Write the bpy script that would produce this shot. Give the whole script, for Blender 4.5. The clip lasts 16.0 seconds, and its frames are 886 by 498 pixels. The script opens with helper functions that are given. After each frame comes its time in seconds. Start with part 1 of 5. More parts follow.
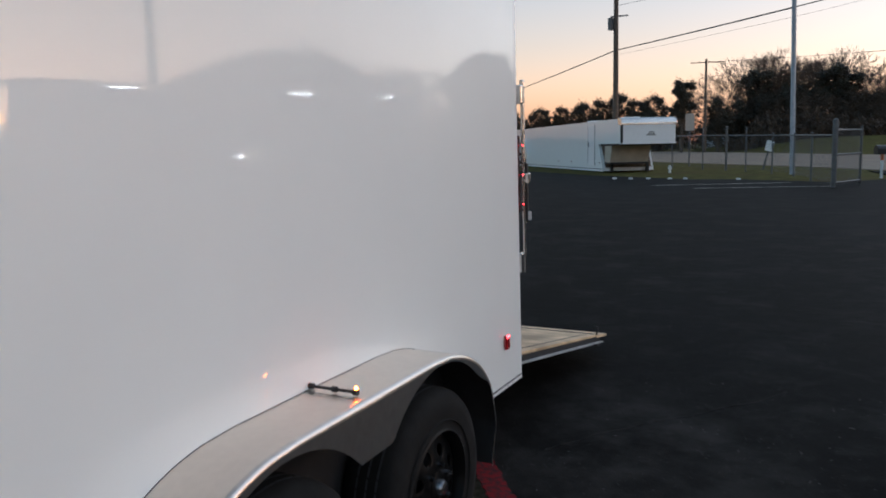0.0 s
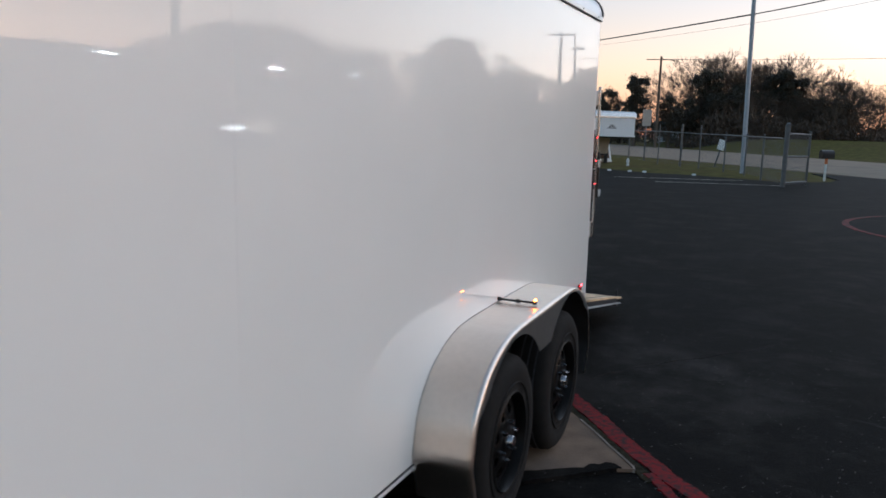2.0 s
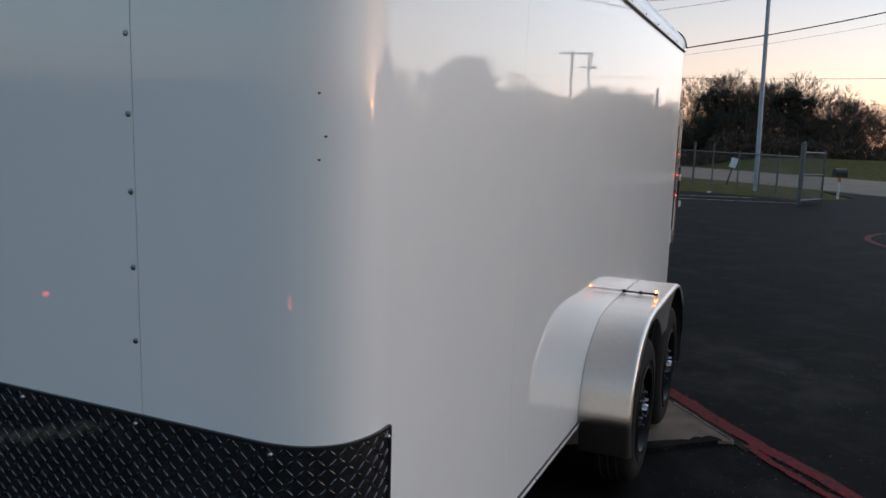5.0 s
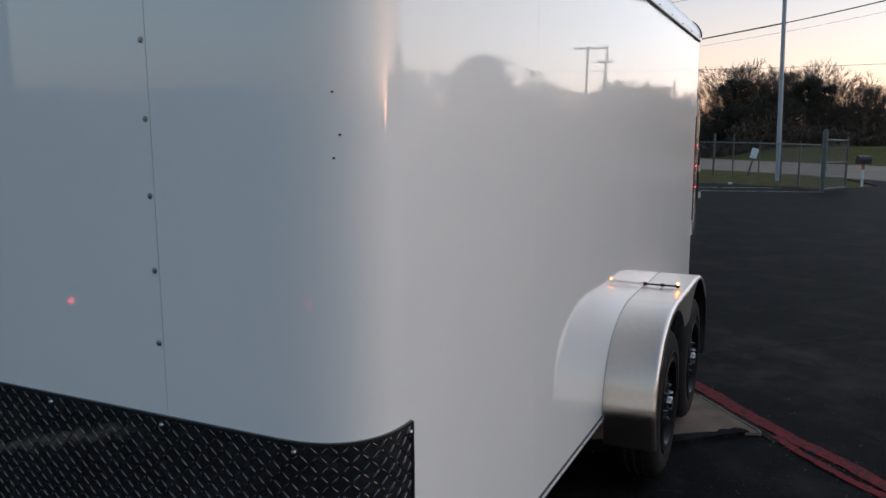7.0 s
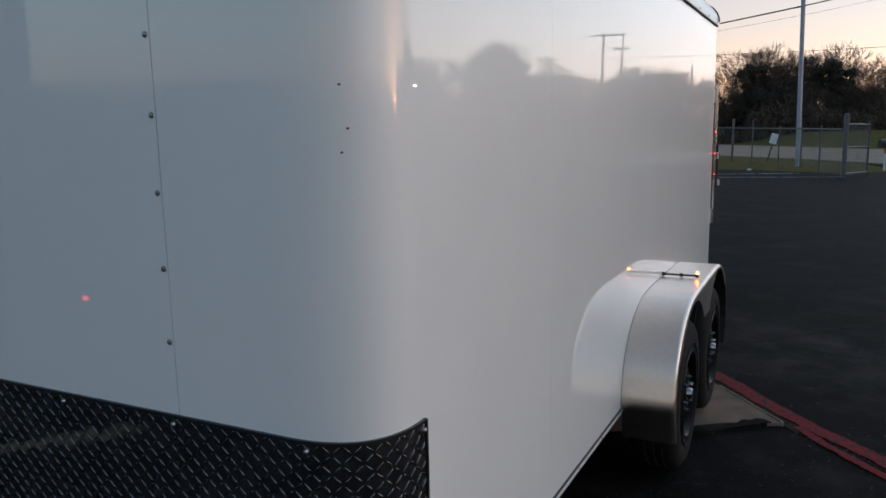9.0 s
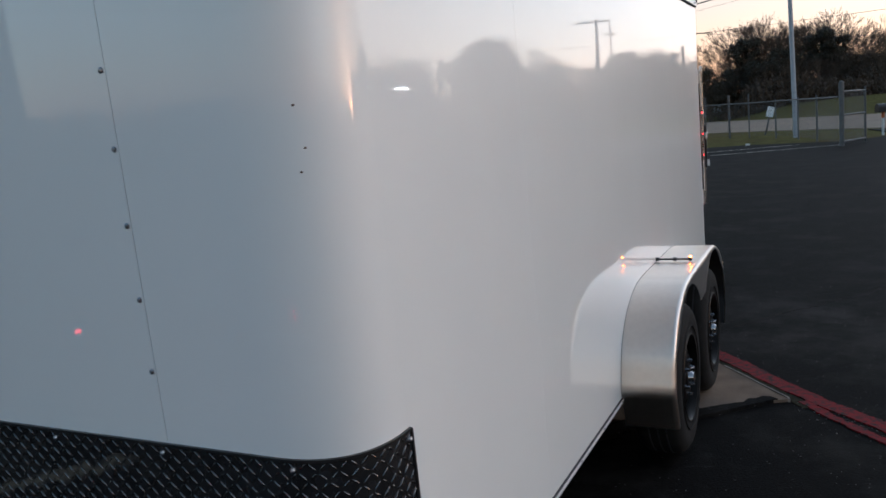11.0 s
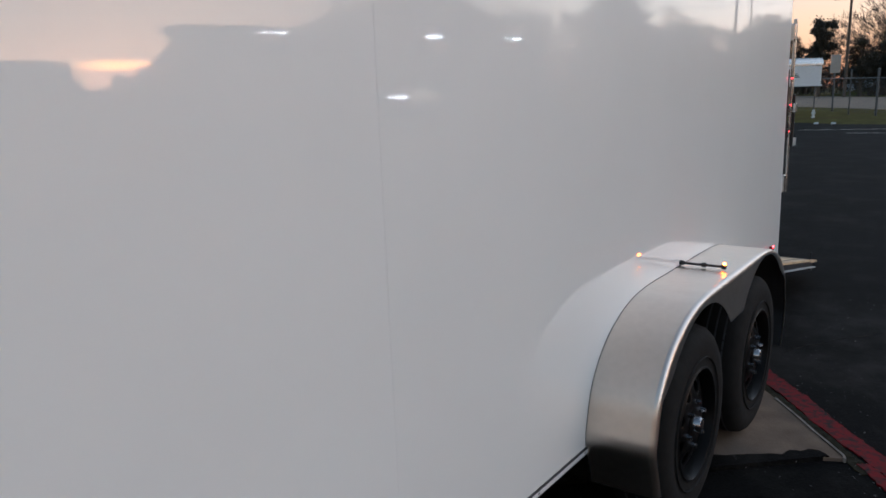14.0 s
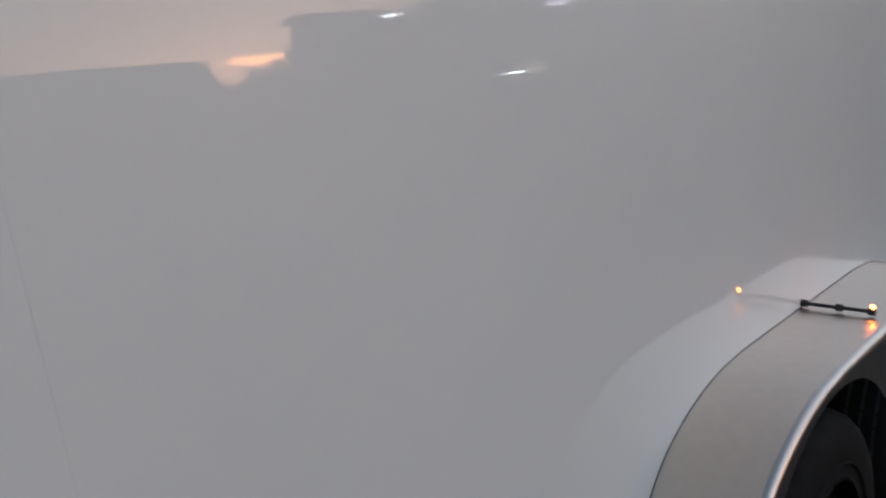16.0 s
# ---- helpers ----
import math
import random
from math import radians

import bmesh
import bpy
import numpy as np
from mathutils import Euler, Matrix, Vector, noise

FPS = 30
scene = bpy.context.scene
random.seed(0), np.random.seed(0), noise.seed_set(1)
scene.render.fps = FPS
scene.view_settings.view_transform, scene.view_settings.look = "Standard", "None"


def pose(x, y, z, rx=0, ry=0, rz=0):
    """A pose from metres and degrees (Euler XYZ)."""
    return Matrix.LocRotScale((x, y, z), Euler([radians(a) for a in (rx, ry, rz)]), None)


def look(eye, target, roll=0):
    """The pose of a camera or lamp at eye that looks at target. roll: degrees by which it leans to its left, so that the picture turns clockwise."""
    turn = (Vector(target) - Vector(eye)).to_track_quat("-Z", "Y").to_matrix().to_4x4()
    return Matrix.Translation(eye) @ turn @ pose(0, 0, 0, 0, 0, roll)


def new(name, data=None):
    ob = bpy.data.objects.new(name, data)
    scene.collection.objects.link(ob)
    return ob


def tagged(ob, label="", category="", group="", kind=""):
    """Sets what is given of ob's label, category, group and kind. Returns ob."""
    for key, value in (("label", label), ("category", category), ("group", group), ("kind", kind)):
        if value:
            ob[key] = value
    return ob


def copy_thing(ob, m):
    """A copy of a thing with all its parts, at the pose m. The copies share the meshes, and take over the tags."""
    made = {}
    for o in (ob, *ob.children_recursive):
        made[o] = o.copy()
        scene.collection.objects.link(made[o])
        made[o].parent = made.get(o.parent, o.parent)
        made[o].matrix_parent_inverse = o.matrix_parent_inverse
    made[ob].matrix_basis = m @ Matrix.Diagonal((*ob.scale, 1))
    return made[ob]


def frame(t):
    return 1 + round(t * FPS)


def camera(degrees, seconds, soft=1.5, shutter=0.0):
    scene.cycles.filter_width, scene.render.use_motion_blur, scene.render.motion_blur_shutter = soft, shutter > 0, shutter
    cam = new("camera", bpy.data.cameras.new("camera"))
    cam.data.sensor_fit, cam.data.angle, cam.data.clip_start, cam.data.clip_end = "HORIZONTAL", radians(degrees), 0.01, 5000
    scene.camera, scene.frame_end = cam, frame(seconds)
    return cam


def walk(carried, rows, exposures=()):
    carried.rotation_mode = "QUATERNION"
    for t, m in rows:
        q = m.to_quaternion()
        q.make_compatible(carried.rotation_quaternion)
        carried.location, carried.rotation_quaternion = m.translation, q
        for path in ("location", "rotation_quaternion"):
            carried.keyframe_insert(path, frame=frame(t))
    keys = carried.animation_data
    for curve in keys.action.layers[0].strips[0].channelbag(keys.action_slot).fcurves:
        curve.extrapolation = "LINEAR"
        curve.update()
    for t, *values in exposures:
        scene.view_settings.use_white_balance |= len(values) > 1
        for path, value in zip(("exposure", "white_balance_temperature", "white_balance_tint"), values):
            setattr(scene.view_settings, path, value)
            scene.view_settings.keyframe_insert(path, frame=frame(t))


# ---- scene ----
cam = camera(60.0, 16.0, soft=1.6, shutter=0.4)
PATH = [
    (0, (1.433, -3.669, 1.588), (0.528, -1.905, 1.328), -1.35),
    (0.5, (1.460, -3.996, 1.622), (0.652, -2.201, 1.269), 1.59),
    (1, (1.299, -4.332, 1.612), (0.608, -2.497, 1.220), -1.39),
    (1.5, (1.220, -4.715, 1.578), (0.474, -2.887, 1.263), 0.34),
    (2, (1.097, -5.025, 1.608), (0.320, -3.207, 1.303), 1.86),
    (2.5, (0.940, -5.274, 1.584), (0.164, -3.470, 1.205), 0.17),
    (3, (0.923, -5.535, 1.599), (0.004, -3.789, 1.275), 2.06),
    (3.5, (0.879, -5.685, 1.596), (-0.002, -3.915, 1.300), 3.03),
    (4, (0.757, -5.794, 1.588), (-0.114, -4.016, 1.305), 0.82),
    (4.5, (0.712, -5.847, 1.585), (-0.076, -4.028, 1.320), 2.56),
    (7, (0.722, -5.851, 1.574), (-0.116, -4.055, 1.309), 0.40),
    (7.5, (0.722, -5.841, 1.564), (-0.133, -4.053, 1.291), -0.29),
    (8, (0.732, -5.824, 1.575), (-0.207, -4.088, 1.249), -2.42),
    (8.5, (0.718, -5.797, 1.581), (-0.177, -4.041, 1.242), -0.75),
    (9, (0.716, -5.815, 1.578), (-0.161, -4.041, 1.288), -0.47),
    (11.5, (0.852, -5.760, 1.595), (-0.045, -3.998, 1.292), -5.66),
    (12, (0.976, -5.672, 1.577), (0.080, -3.918, 1.231), -3.15),
    (12.5, (0.974, -5.538, 1.539), (0.067, -3.795, 1.166), -4.84),
    (13, (0.910, -5.297, 1.528), (-0.029, -3.584, 1.097), -1.81),
    (13.5, (0.894, -5.089, 1.515), (-0.139, -3.420, 1.131), -2.95),
    (14, (0.964, -4.794, 1.543), (-0.172, -3.197, 1.150), -1.27),
    (14.5, (0.973, -4.571, 1.537), (-0.190, -3.002, 1.106), -3.14),
    (15, (0.895, -4.307, 1.555), (-0.278, -2.727, 1.197), -3.55),
    (15.5, (0.837, -4.028, 1.538), (-0.467, -2.587, 1.065), -5.73),
    (16, (0.760, -3.836, 1.546), (-0.650, -2.486, 1.112), -5.76),
]
EXPOSURES = [(0, 2.14, 5230, 9), (1, 2.14, 5230, 9), (2.5, 2.26, 5230, 9), (3.5, 2.06, 5230, 9), (4.5, 1.99, 5230, 9), (7, 2.05, 5230, 9), (9, 1.97, 5230, 9), (11.5, 2.24, 5230, 9), (13.5, 2.15, 5230, 9), (15, 1.75, 5230, 9), (16, 1.63, 5230, 9)]
walk(cam, [(t, look(eye, target, roll)) for t, eye, target, roll in PATH], EXPOSURES)


# ---- world and light: clear sky just after sunset, glow low in the north-east of the plan ----
GLOW = 58.0
world = bpy.data.worlds.new("dusk_sky")
scene.world = world
world.use_nodes = True
wn = world.node_tree.nodes
sky = wn.new("ShaderNodeTexSky")
sky.sky_type = "NISHITA"
sky.sun_disc = False
sky.sun_elevation = radians(1.5)
sky.sun_rotation = radians(GLOW)
sky.altitude = 200
sky.air_density = 1.0
sky.dust_density = 1.6
sky.ozone_density = 1.0
wn["Background"].inputs["Strength"].default_value = 0.15
haze = wn.new("ShaderNodeHueSaturation")
haze.inputs["Saturation"].default_value = 0.70
world.node_tree.links.new(sky.outputs["Color"], haze.inputs["Color"])
# dust near the horizon warms the low sky
coords = wn.new("ShaderNodeTexCoord")
split = wn.new("ShaderNodeSeparateXYZ")
band = wn.new("ShaderNodeMapRange")
band.interpolation_type = "SMOOTHSTEP"
for k, v in enumerate((0.0, 0.42, 1.0, 0.0)):
    band.inputs[k + 1].default_value = v
warm = wn.new("ShaderNodeMix")
warm.data_type, warm.blend_type = "RGBA", "MULTIPLY"
warm.inputs[7].default_value = (1.37, 1.0, 0.97, 1)
wl = world.node_tree.links.new
wl(coords.outputs["Generated"], split.inputs["Vector"])
wl(split.outputs["Z"], band.inputs["Value"])
# less so towards the bright glow itself
toward = wn.new("ShaderNodeVectorMath")
toward.operation = "DOT_PRODUCT"
toward.inputs[1].default_value = (math.sin(radians(GLOW)), math.cos(radians(GLOW)), 0)
ease = wn.new("ShaderNodeMapRange")
ease.interpolation_type = "SMOOTHSTEP"
for k, v in enumerate((0.45, 0.95, 1.0, 0.1)):
    ease.inputs[k + 1].default_value = v
both = wn.new("ShaderNodeMath")
both.operation = "MULTIPLY"
wl(coords.outputs["Generated"], toward.inputs[0])
wl(toward.outputs["Value"], ease.inputs["Value"])
wl(band.outputs["Result"], both.inputs[0])
wl(ease.outputs["Result"], both.inputs[1])
wl(both.outputs[0], warm.inputs[0])
wl(haze.outputs["Color"], warm.inputs[6])
# low haze dims and reddens the glow where the sun went down
dim = wn.new("ShaderNodeMix")
dim.data_type, dim.blend_type = "RGBA", "MULTIPLY"
dim.inputs[7].default_value = (0.44, 0.40, 0.34, 1)
near_glow = wn.new("ShaderNodeMapRange")
near_glow.interpolation_type = "SMOOTHSTEP"
for k, v in enumerate((0.80, 0.995, 0.0, 1.0)):
    near_glow.inputs[k + 1].default_value = v
wl(toward.outputs["Value"], near_glow.inputs["Value"])
wl(near_glow.outputs["Result"], dim.inputs[0])
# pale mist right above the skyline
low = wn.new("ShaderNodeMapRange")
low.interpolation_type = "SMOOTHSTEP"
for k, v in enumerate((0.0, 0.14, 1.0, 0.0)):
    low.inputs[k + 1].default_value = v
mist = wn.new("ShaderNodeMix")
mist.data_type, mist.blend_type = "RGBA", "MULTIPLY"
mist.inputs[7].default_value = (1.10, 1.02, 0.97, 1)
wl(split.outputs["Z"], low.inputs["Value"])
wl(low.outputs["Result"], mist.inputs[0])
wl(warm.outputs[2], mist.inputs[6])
# the sky turns bluer and dimmer away from the glow
away = wn.new("ShaderNodeMapRange")
away.interpolation_type = "SMOOTHSTEP"
for k, v in enumerate((0.1, -0.8, 0.0, 1.0)):
    away.inputs[k + 1].default_value = v
cool = wn.new("ShaderNodeMix")
cool.data_type, cool.blend_type = "RGBA", "MULTIPLY"
cool.inputs[7].default_value = (0.65, 0.87, 1.02, 1)
wl(toward.outputs["Value"], away.inputs["Value"])
wl(away.outputs["Result"], cool.inputs[0])
wl(mist.outputs[2], cool.inputs[6])
wl(cool.outputs[2], dim.inputs[6])
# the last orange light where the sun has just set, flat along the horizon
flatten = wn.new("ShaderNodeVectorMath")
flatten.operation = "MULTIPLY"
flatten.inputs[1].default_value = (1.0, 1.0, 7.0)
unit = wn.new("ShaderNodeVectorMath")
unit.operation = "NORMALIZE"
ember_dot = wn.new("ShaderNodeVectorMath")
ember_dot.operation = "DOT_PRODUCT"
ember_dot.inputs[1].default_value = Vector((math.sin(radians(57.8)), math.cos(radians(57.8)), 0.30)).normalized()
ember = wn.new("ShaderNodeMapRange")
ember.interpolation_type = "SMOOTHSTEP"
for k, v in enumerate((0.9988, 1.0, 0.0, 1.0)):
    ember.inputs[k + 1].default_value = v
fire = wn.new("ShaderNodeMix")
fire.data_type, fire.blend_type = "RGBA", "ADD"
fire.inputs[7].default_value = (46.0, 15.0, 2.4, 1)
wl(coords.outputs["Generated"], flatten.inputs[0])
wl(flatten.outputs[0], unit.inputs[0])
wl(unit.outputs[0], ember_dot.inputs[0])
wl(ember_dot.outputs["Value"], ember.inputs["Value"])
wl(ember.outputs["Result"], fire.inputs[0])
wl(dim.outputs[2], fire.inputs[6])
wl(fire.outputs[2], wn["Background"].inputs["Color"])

sun_data = bpy.data.lights.new("afterglow", "SUN")
sun_data.energy = 0.262
sun_data.angle = radians(110)
sun_data.color = (1.0, 0.93, 0.88)
sun = new("afterglow", sun_data)
_a, _e = radians(GLOW), radians(12)
_d = Vector((math.sin(_a) * math.cos(_e), math.cos(_a) * math.cos(_e), math.sin(_e)))
sun.matrix_world = look(_d * 50, (0, 0, 0))


# ---- mesh helpers ----
def thing(name, m=None, label="", category="", group="", kind=""):
    ob = new(name)
    ob.empty_display_size = 0.2
    ob.matrix_basis = m or Matrix()
    return tagged(ob, label, category, group, kind)


def finish(bm, name, material, smooth=0.0):
    me = bpy.data.meshes.new(name)
    bmesh.ops.recalc_face_normals(bm, faces=bm.faces)
    if smooth:
        for f in bm.faces:
            f.smooth = True
        for e in bm.edges:
            if len(e.link_faces) == 2 and e.calc_face_angle(0) > radians(smooth):
                e.smooth = False
    bm.to_mesh(me)
    bm.free()
    me.materials.append(material)
    return me


def part(name, bm, material, parent=None, label="", smooth=0.0, kind="", category=""):
    ob = new(name, finish(bm, name, material, smooth))
    if parent is not None:
        ob.parent = parent
    return tagged(ob, label, category, "", kind)


def B():
    return bmesh.new()


def box(bm, lo, hi, bevel=0.0):
    lo, hi = Vector(lo), Vector(hi)
    m = Matrix.Translation((lo + hi) / 2) @ Matrix.Diagonal((*(hi - lo), 1))
    r = bmesh.ops.create_cube(bm, size=1, matrix=m)
    if bevel:
        edges = list({e for v in r["verts"] for e in v.link_edges})
        bmesh.ops.bevel(bm, geom=edges, offset=bevel, segments=2, affect="EDGES", profile=0.5)
    return bm


def rod(bm, a, b, r0, r1=None, n=12, caps=True):
    a, b = Vector(a), Vector(b)
    d = b - a
    r1 = r0 if r1 is None else r1
    m = Matrix.Translation((a + b) / 2) @ d.to_track_quat("Z", "Y").to_matrix().to_4x4()
    bmesh.ops.create_cone(bm, cap_ends=caps, segments=n, radius1=r0, radius2=max(r1, 1e-4), depth=d.length, matrix=m)
    return bm


def ball(bm, c, r, n=12, squash=(1, 1, 1)):
    m = Matrix.Translation(c) @ Matrix.Diagonal((r * squash[0], r * squash[1], r * squash[2], 1))
    bmesh.ops.create_uvsphere(bm, u_segments=n, v_segments=max(4, n // 2), radius=1, matrix=m)
    return bm


def slab(bm, outline, axis, a, b):
    """A prism: a closed outline in the plane across axis, from a to b along it."""
    def at(p, d):
        u, v = p
        return {"x": (d, u, v), "y": (u, d, v), "z": (u, v, d)}[axis]
    lo = [bm.verts.new(at(p, a)) for p in outline]
    hi = [bm.verts.new(at(p, b)) for p in outline]
    bm.faces.new(lo)
    bm.faces.new(hi)
    n = len(outline)
    for i in range(n):
        bm.faces.new((lo[i], lo[(i + 1) % n], hi[(i + 1) % n], hi[i]))
    return bm


def strip(bm, line_a, line_b, thick):
    """A bent sheet between two lines of points, with a thickness vector per point."""
    n = len(line_a)
    rows = []
    for i in range(n):
        a, b, t = Vector(line_a[i]), Vector(line_b[i]), Vector(thick[i])
        rows.append([bm.verts.new(p) for p in (a, b, b + t, a + t)])
    for i in range(n - 1):
        for k in range(4):
            bm.faces.new((rows[i][k], rows[i][(k + 1) % 4], rows[i + 1][(k + 1) % 4], rows[i + 1][k]))
    bm.faces.new(rows[0])
    bm.faces.new(rows[-1])
    return bm


def turned(bm, profile, n=40, axis="x", centre=(0, 0, 0)):
    """A closed profile of (along, radius) turned round an axis."""
    c = Vector(centre)
    rings = []
    for j in range(n):
        a = 2 * math.pi * j / n
        ring = []
        for d, r in profile:
            u, v = r * math.cos(a), r * math.sin(a)
            ring.append(bm.verts.new(c + Vector({"x": (d, u, v), "y": (u, d, v), "z": (u, v, d)}[axis])))
        rings.append(ring)
    m = len(profile)
    for j in range(n):
        for k in range(m):
            bm.faces.new((rings[j][k], rings[j][(k + 1) % m], rings[(j + 1) % n][(k + 1) % m], rings[(j + 1) % n][k]))
    return bm


def arc(cx, cy, r, a0, a1, n):
    return [(cx + r * math.cos(radians(a0 + (a1 - a0) * i / n)), cy + r * math.sin(radians(a0 + (a1 - a0) * i / n))) for i in range(n + 1)]


# ---- materials ----
def material(name, colour, rough=0.5, metal=0.0, spread=0.0, scale=20.0, bump=0.0, bump_scale=80.0, coat=0.0, coat_rough=0.05, coat_ior=1.5,
             second=None, second_scale=3.0, per_piece=0.0, specular=0.5, rough_spread=0.0):
    mat = bpy.data.materials.new(name)
    mat.use_nodes = True
    nt = mat.node_tree
    bsdf = nt.nodes["Principled BSDF"]
    bsdf.inputs["Roughness"].default_value = rough
    bsdf.inputs["Metallic"].default_value = metal
    bsdf.inputs["Coat Weight"].default_value = coat
    bsdf.inputs["Coat Roughness"].default_value = coat_rough
    bsdf.inputs["Specular IOR Level"].default_value = specular
    bsdf.inputs["Coat IOR"].default_value = coat_ior
    coord = nt.nodes.new("ShaderNodeTexCoord")
    col = (*colour, 1)

    def noise_node(sc, detail=6.0):
        n = nt.nodes.new("ShaderNodeTexNoise")
        n.inputs["Scale"].default_value = sc
        n.inputs["Detail"].default_value = detail
        nt.links.new(coord.outputs["Object"], n.inputs["Vector"])
        return n

    def mix(fac, a, b, mode="MIX"):
        m = nt.nodes.new("ShaderNodeMix")
        m.data_type, m.blend_type = "RGBA", mode
        for sock, val in ((m.inputs[0], fac), (m.inputs[6], a), (m.inputs[7], b)):
            if hasattr(val, "is_linked"):
                nt.links.new(val, sock)
            else:
                sock.default_value = val
        return m.outputs[2]

    def span(value, lo, hi, f0=0.3, f1=0.7):
        m = nt.nodes.new("ShaderNodeMapRange")
        nt.links.new(value, m.inputs["Value"])
        for k, v in (("From Min", f0), ("From Max", f1), ("To Min", lo), ("To Max", hi)):
            m.inputs[k].default_value = v
        return m.outputs["Result"]

    out = col
    if spread:
        n = noise_node(scale)
        dark = tuple(c * (1 - spread) for c in colour) + (1,)
        light = tuple(min(1, c * (1 + spread)) for c in colour) + (1,)
        out = mix(span(n.outputs["Fac"], 0, 1), dark, light)
    if second:
        n2 = noise_node(second_scale, 8.0)
        out = mix(span(n2.outputs["Fac"], 0, 0.85, 0.5, 0.68), out, (*second, 1))
    if per_piece:
        info = nt.nodes.new("ShaderNodeObjectInfo")
        g = span(info.outputs["Random"], 1 - per_piece, 1 + per_piece, 0, 1)
        comb = nt.nodes.new("ShaderNodeCombineColor")
        for k in range(3):
            nt.links.new(g, comb.inputs[k])
        out = mix(1.0, out, comb.outputs[0], "MULTIPLY")
    if hasattr(out, "is_linked"):
        nt.links.new(out, bsdf.inputs["Base Color"])
    else:
        bsdf.inputs["Base Color"].default_value = out
    if rough_spread:
        n4 = noise_node(scale * 0.7)
        nt.links.new(span(n4.outputs["Fac"], max(0.02, rough - rough_spread), min(1, rough + rough_spread)), bsdf.inputs["Roughness"])
    if bump:
        n3 = noise_node(bump_scale)
        b = nt.nodes.new("ShaderNodeBump")
        b.inputs["Strength"].default_value = bump
        b.inputs["Distance"].default_value = 0.01
        nt.links.new(n3.outputs["Fac"], b.inputs["Height"])
        nt.links.new(b.outputs["Normal"], bsdf.inputs["Normal"])
    return mat


def glowing(name, colour, strength):
    mat = bpy.data.materials.new(name)
    mat.use_nodes = True
    bsdf = mat.node_tree.nodes["Principled BSDF"]
    bsdf.inputs["Base Color"].default_value = (*colour, 1)
    bsdf.inputs["Emission Color"].default_value = (*colour, 1)
    bsdf.inputs["Emission Strength"].default_value = strength
    return mat


WHITE = material("white_gelcoat_aluminium", (0.835, 0.84, 0.805), 0.42, coat=1.0, coat_rough=0.017, coat_ior=1.44, spread=0.012, scale=2.5, specular=0.3)


def oil_canning(mat, size):
    """Thin skin over upright studs: the clear coat ripples slightly, mostly sideways."""
    nt = mat.node_tree
    co = nt.nodes.new("ShaderNodeTexCoord")
    mp = nt.nodes.new("ShaderNodeMapping")
    mp.inputs["Scale"].default_value = (1.0, 1.0, 0.45)
    n = nt.nodes.new("ShaderNodeTexNoise")
    n.inputs["Scale"].default_value, n.inputs["Detail"].default_value, n.inputs["Roughness"].default_value = 1.9, 2.0, 0.4
    b = nt.nodes.new("ShaderNodeBump")
    b.inputs["Strength"].default_value, b.inputs["Distance"].default_value = 1.0, size
    nt.links.new(co.outputs["Object"], mp.inputs["Vector"])
    nt.links.new(mp.outputs["Vector"], n.inputs["Vector"])
    nt.links.new(n.outputs["Fac"], b.inputs["Height"])
    nt.links.new(b.outputs["Normal"], mat.node_tree.nodes["Principled BSDF"].inputs["Coat Normal"])


oil_canning(WHITE, 0.0014)
TRIM_WHITE = material("white_trim", (0.78, 0.78, 0.77), 0.35, spread=0.03, scale=15, coat=0.4)
SEAM = material("grey_panel_joint", (0.76, 0.76, 0.76), 0.5, spread=0.1)
GAP = material("dark_sealant", (0.03, 0.03, 0.032), 0.6, spread=0.2)


def add_scuff(mat, x0, z0, x1, z1, half, colour):
    """A dusty smear across a plate, from one point to another, broken up by noise."""
    nt = mat.node_tree
    L = nt.links.new
    b = nt.nodes["Principled BSDF"]
    co = nt.nodes.new("ShaderNodeTexCoord")
    sep = nt.nodes.new("ShaderNodeSeparateXYZ")
    L(co.outputs["Object"], sep.inputs[0])

    def op(kind, a, c, d=0.0):
        m = nt.nodes.new("ShaderNodeMath")
        m.operation = kind
        for k, v in enumerate((a, c, d)):
            if isinstance(v, (int, float)):
                m.inputs[k].default_value = v
            else:
                L(v, m.inputs[k])
        return m.outputs[0]

    n = nt.nodes.new("ShaderNodeTexNoise")
    n.inputs["Scale"].default_value = 22.0
    n.inputs["Detail"].default_value = 7.0
    L(co.outputs["Object"], n.inputs["Vector"])
    slope = (z1 - z0) / (x1 - x0)
    line = op("MULTIPLY_ADD", sep.outputs["X"], slope, z0 - slope * x0)
    off = op("ABSOLUTE", op("MULTIPLY_ADD", op("SUBTRACT", n.outputs["Fac"], 0.5), 0.07, op("SUBTRACT", sep.outputs["Z"], line)), 0.0)
    near = nt.nodes.new("ShaderNodeMapRange")
    L(off, near.inputs["Value"])
    for k, v in enumerate((0.0, half, 0.9, 0.0)):
        near.inputs[k + 1].default_value = v
    ends = nt.nodes.new("ShaderNodeMapRange")
    L(sep.outputs["X"], ends.inputs["Value"])
    for k, v in enumerate((x1 + 0.06, x1 - 0.06, 0.0, 1.0)):
        ends.inputs[k + 1].default_value = v
    m = nt.nodes.new("ShaderNodeMix")
    m.data_type = "RGBA"
    L(op("MULTIPLY", near.outputs["Result"], ends.outputs["Result"]), m.inputs[0])
    old = b.inputs["Base Color"].links[0].from_socket
    L(old, m.inputs[6])
    m.inputs[7].default_value = (*colour, 1)
    L(m.outputs[2], b.inputs["Base Color"])


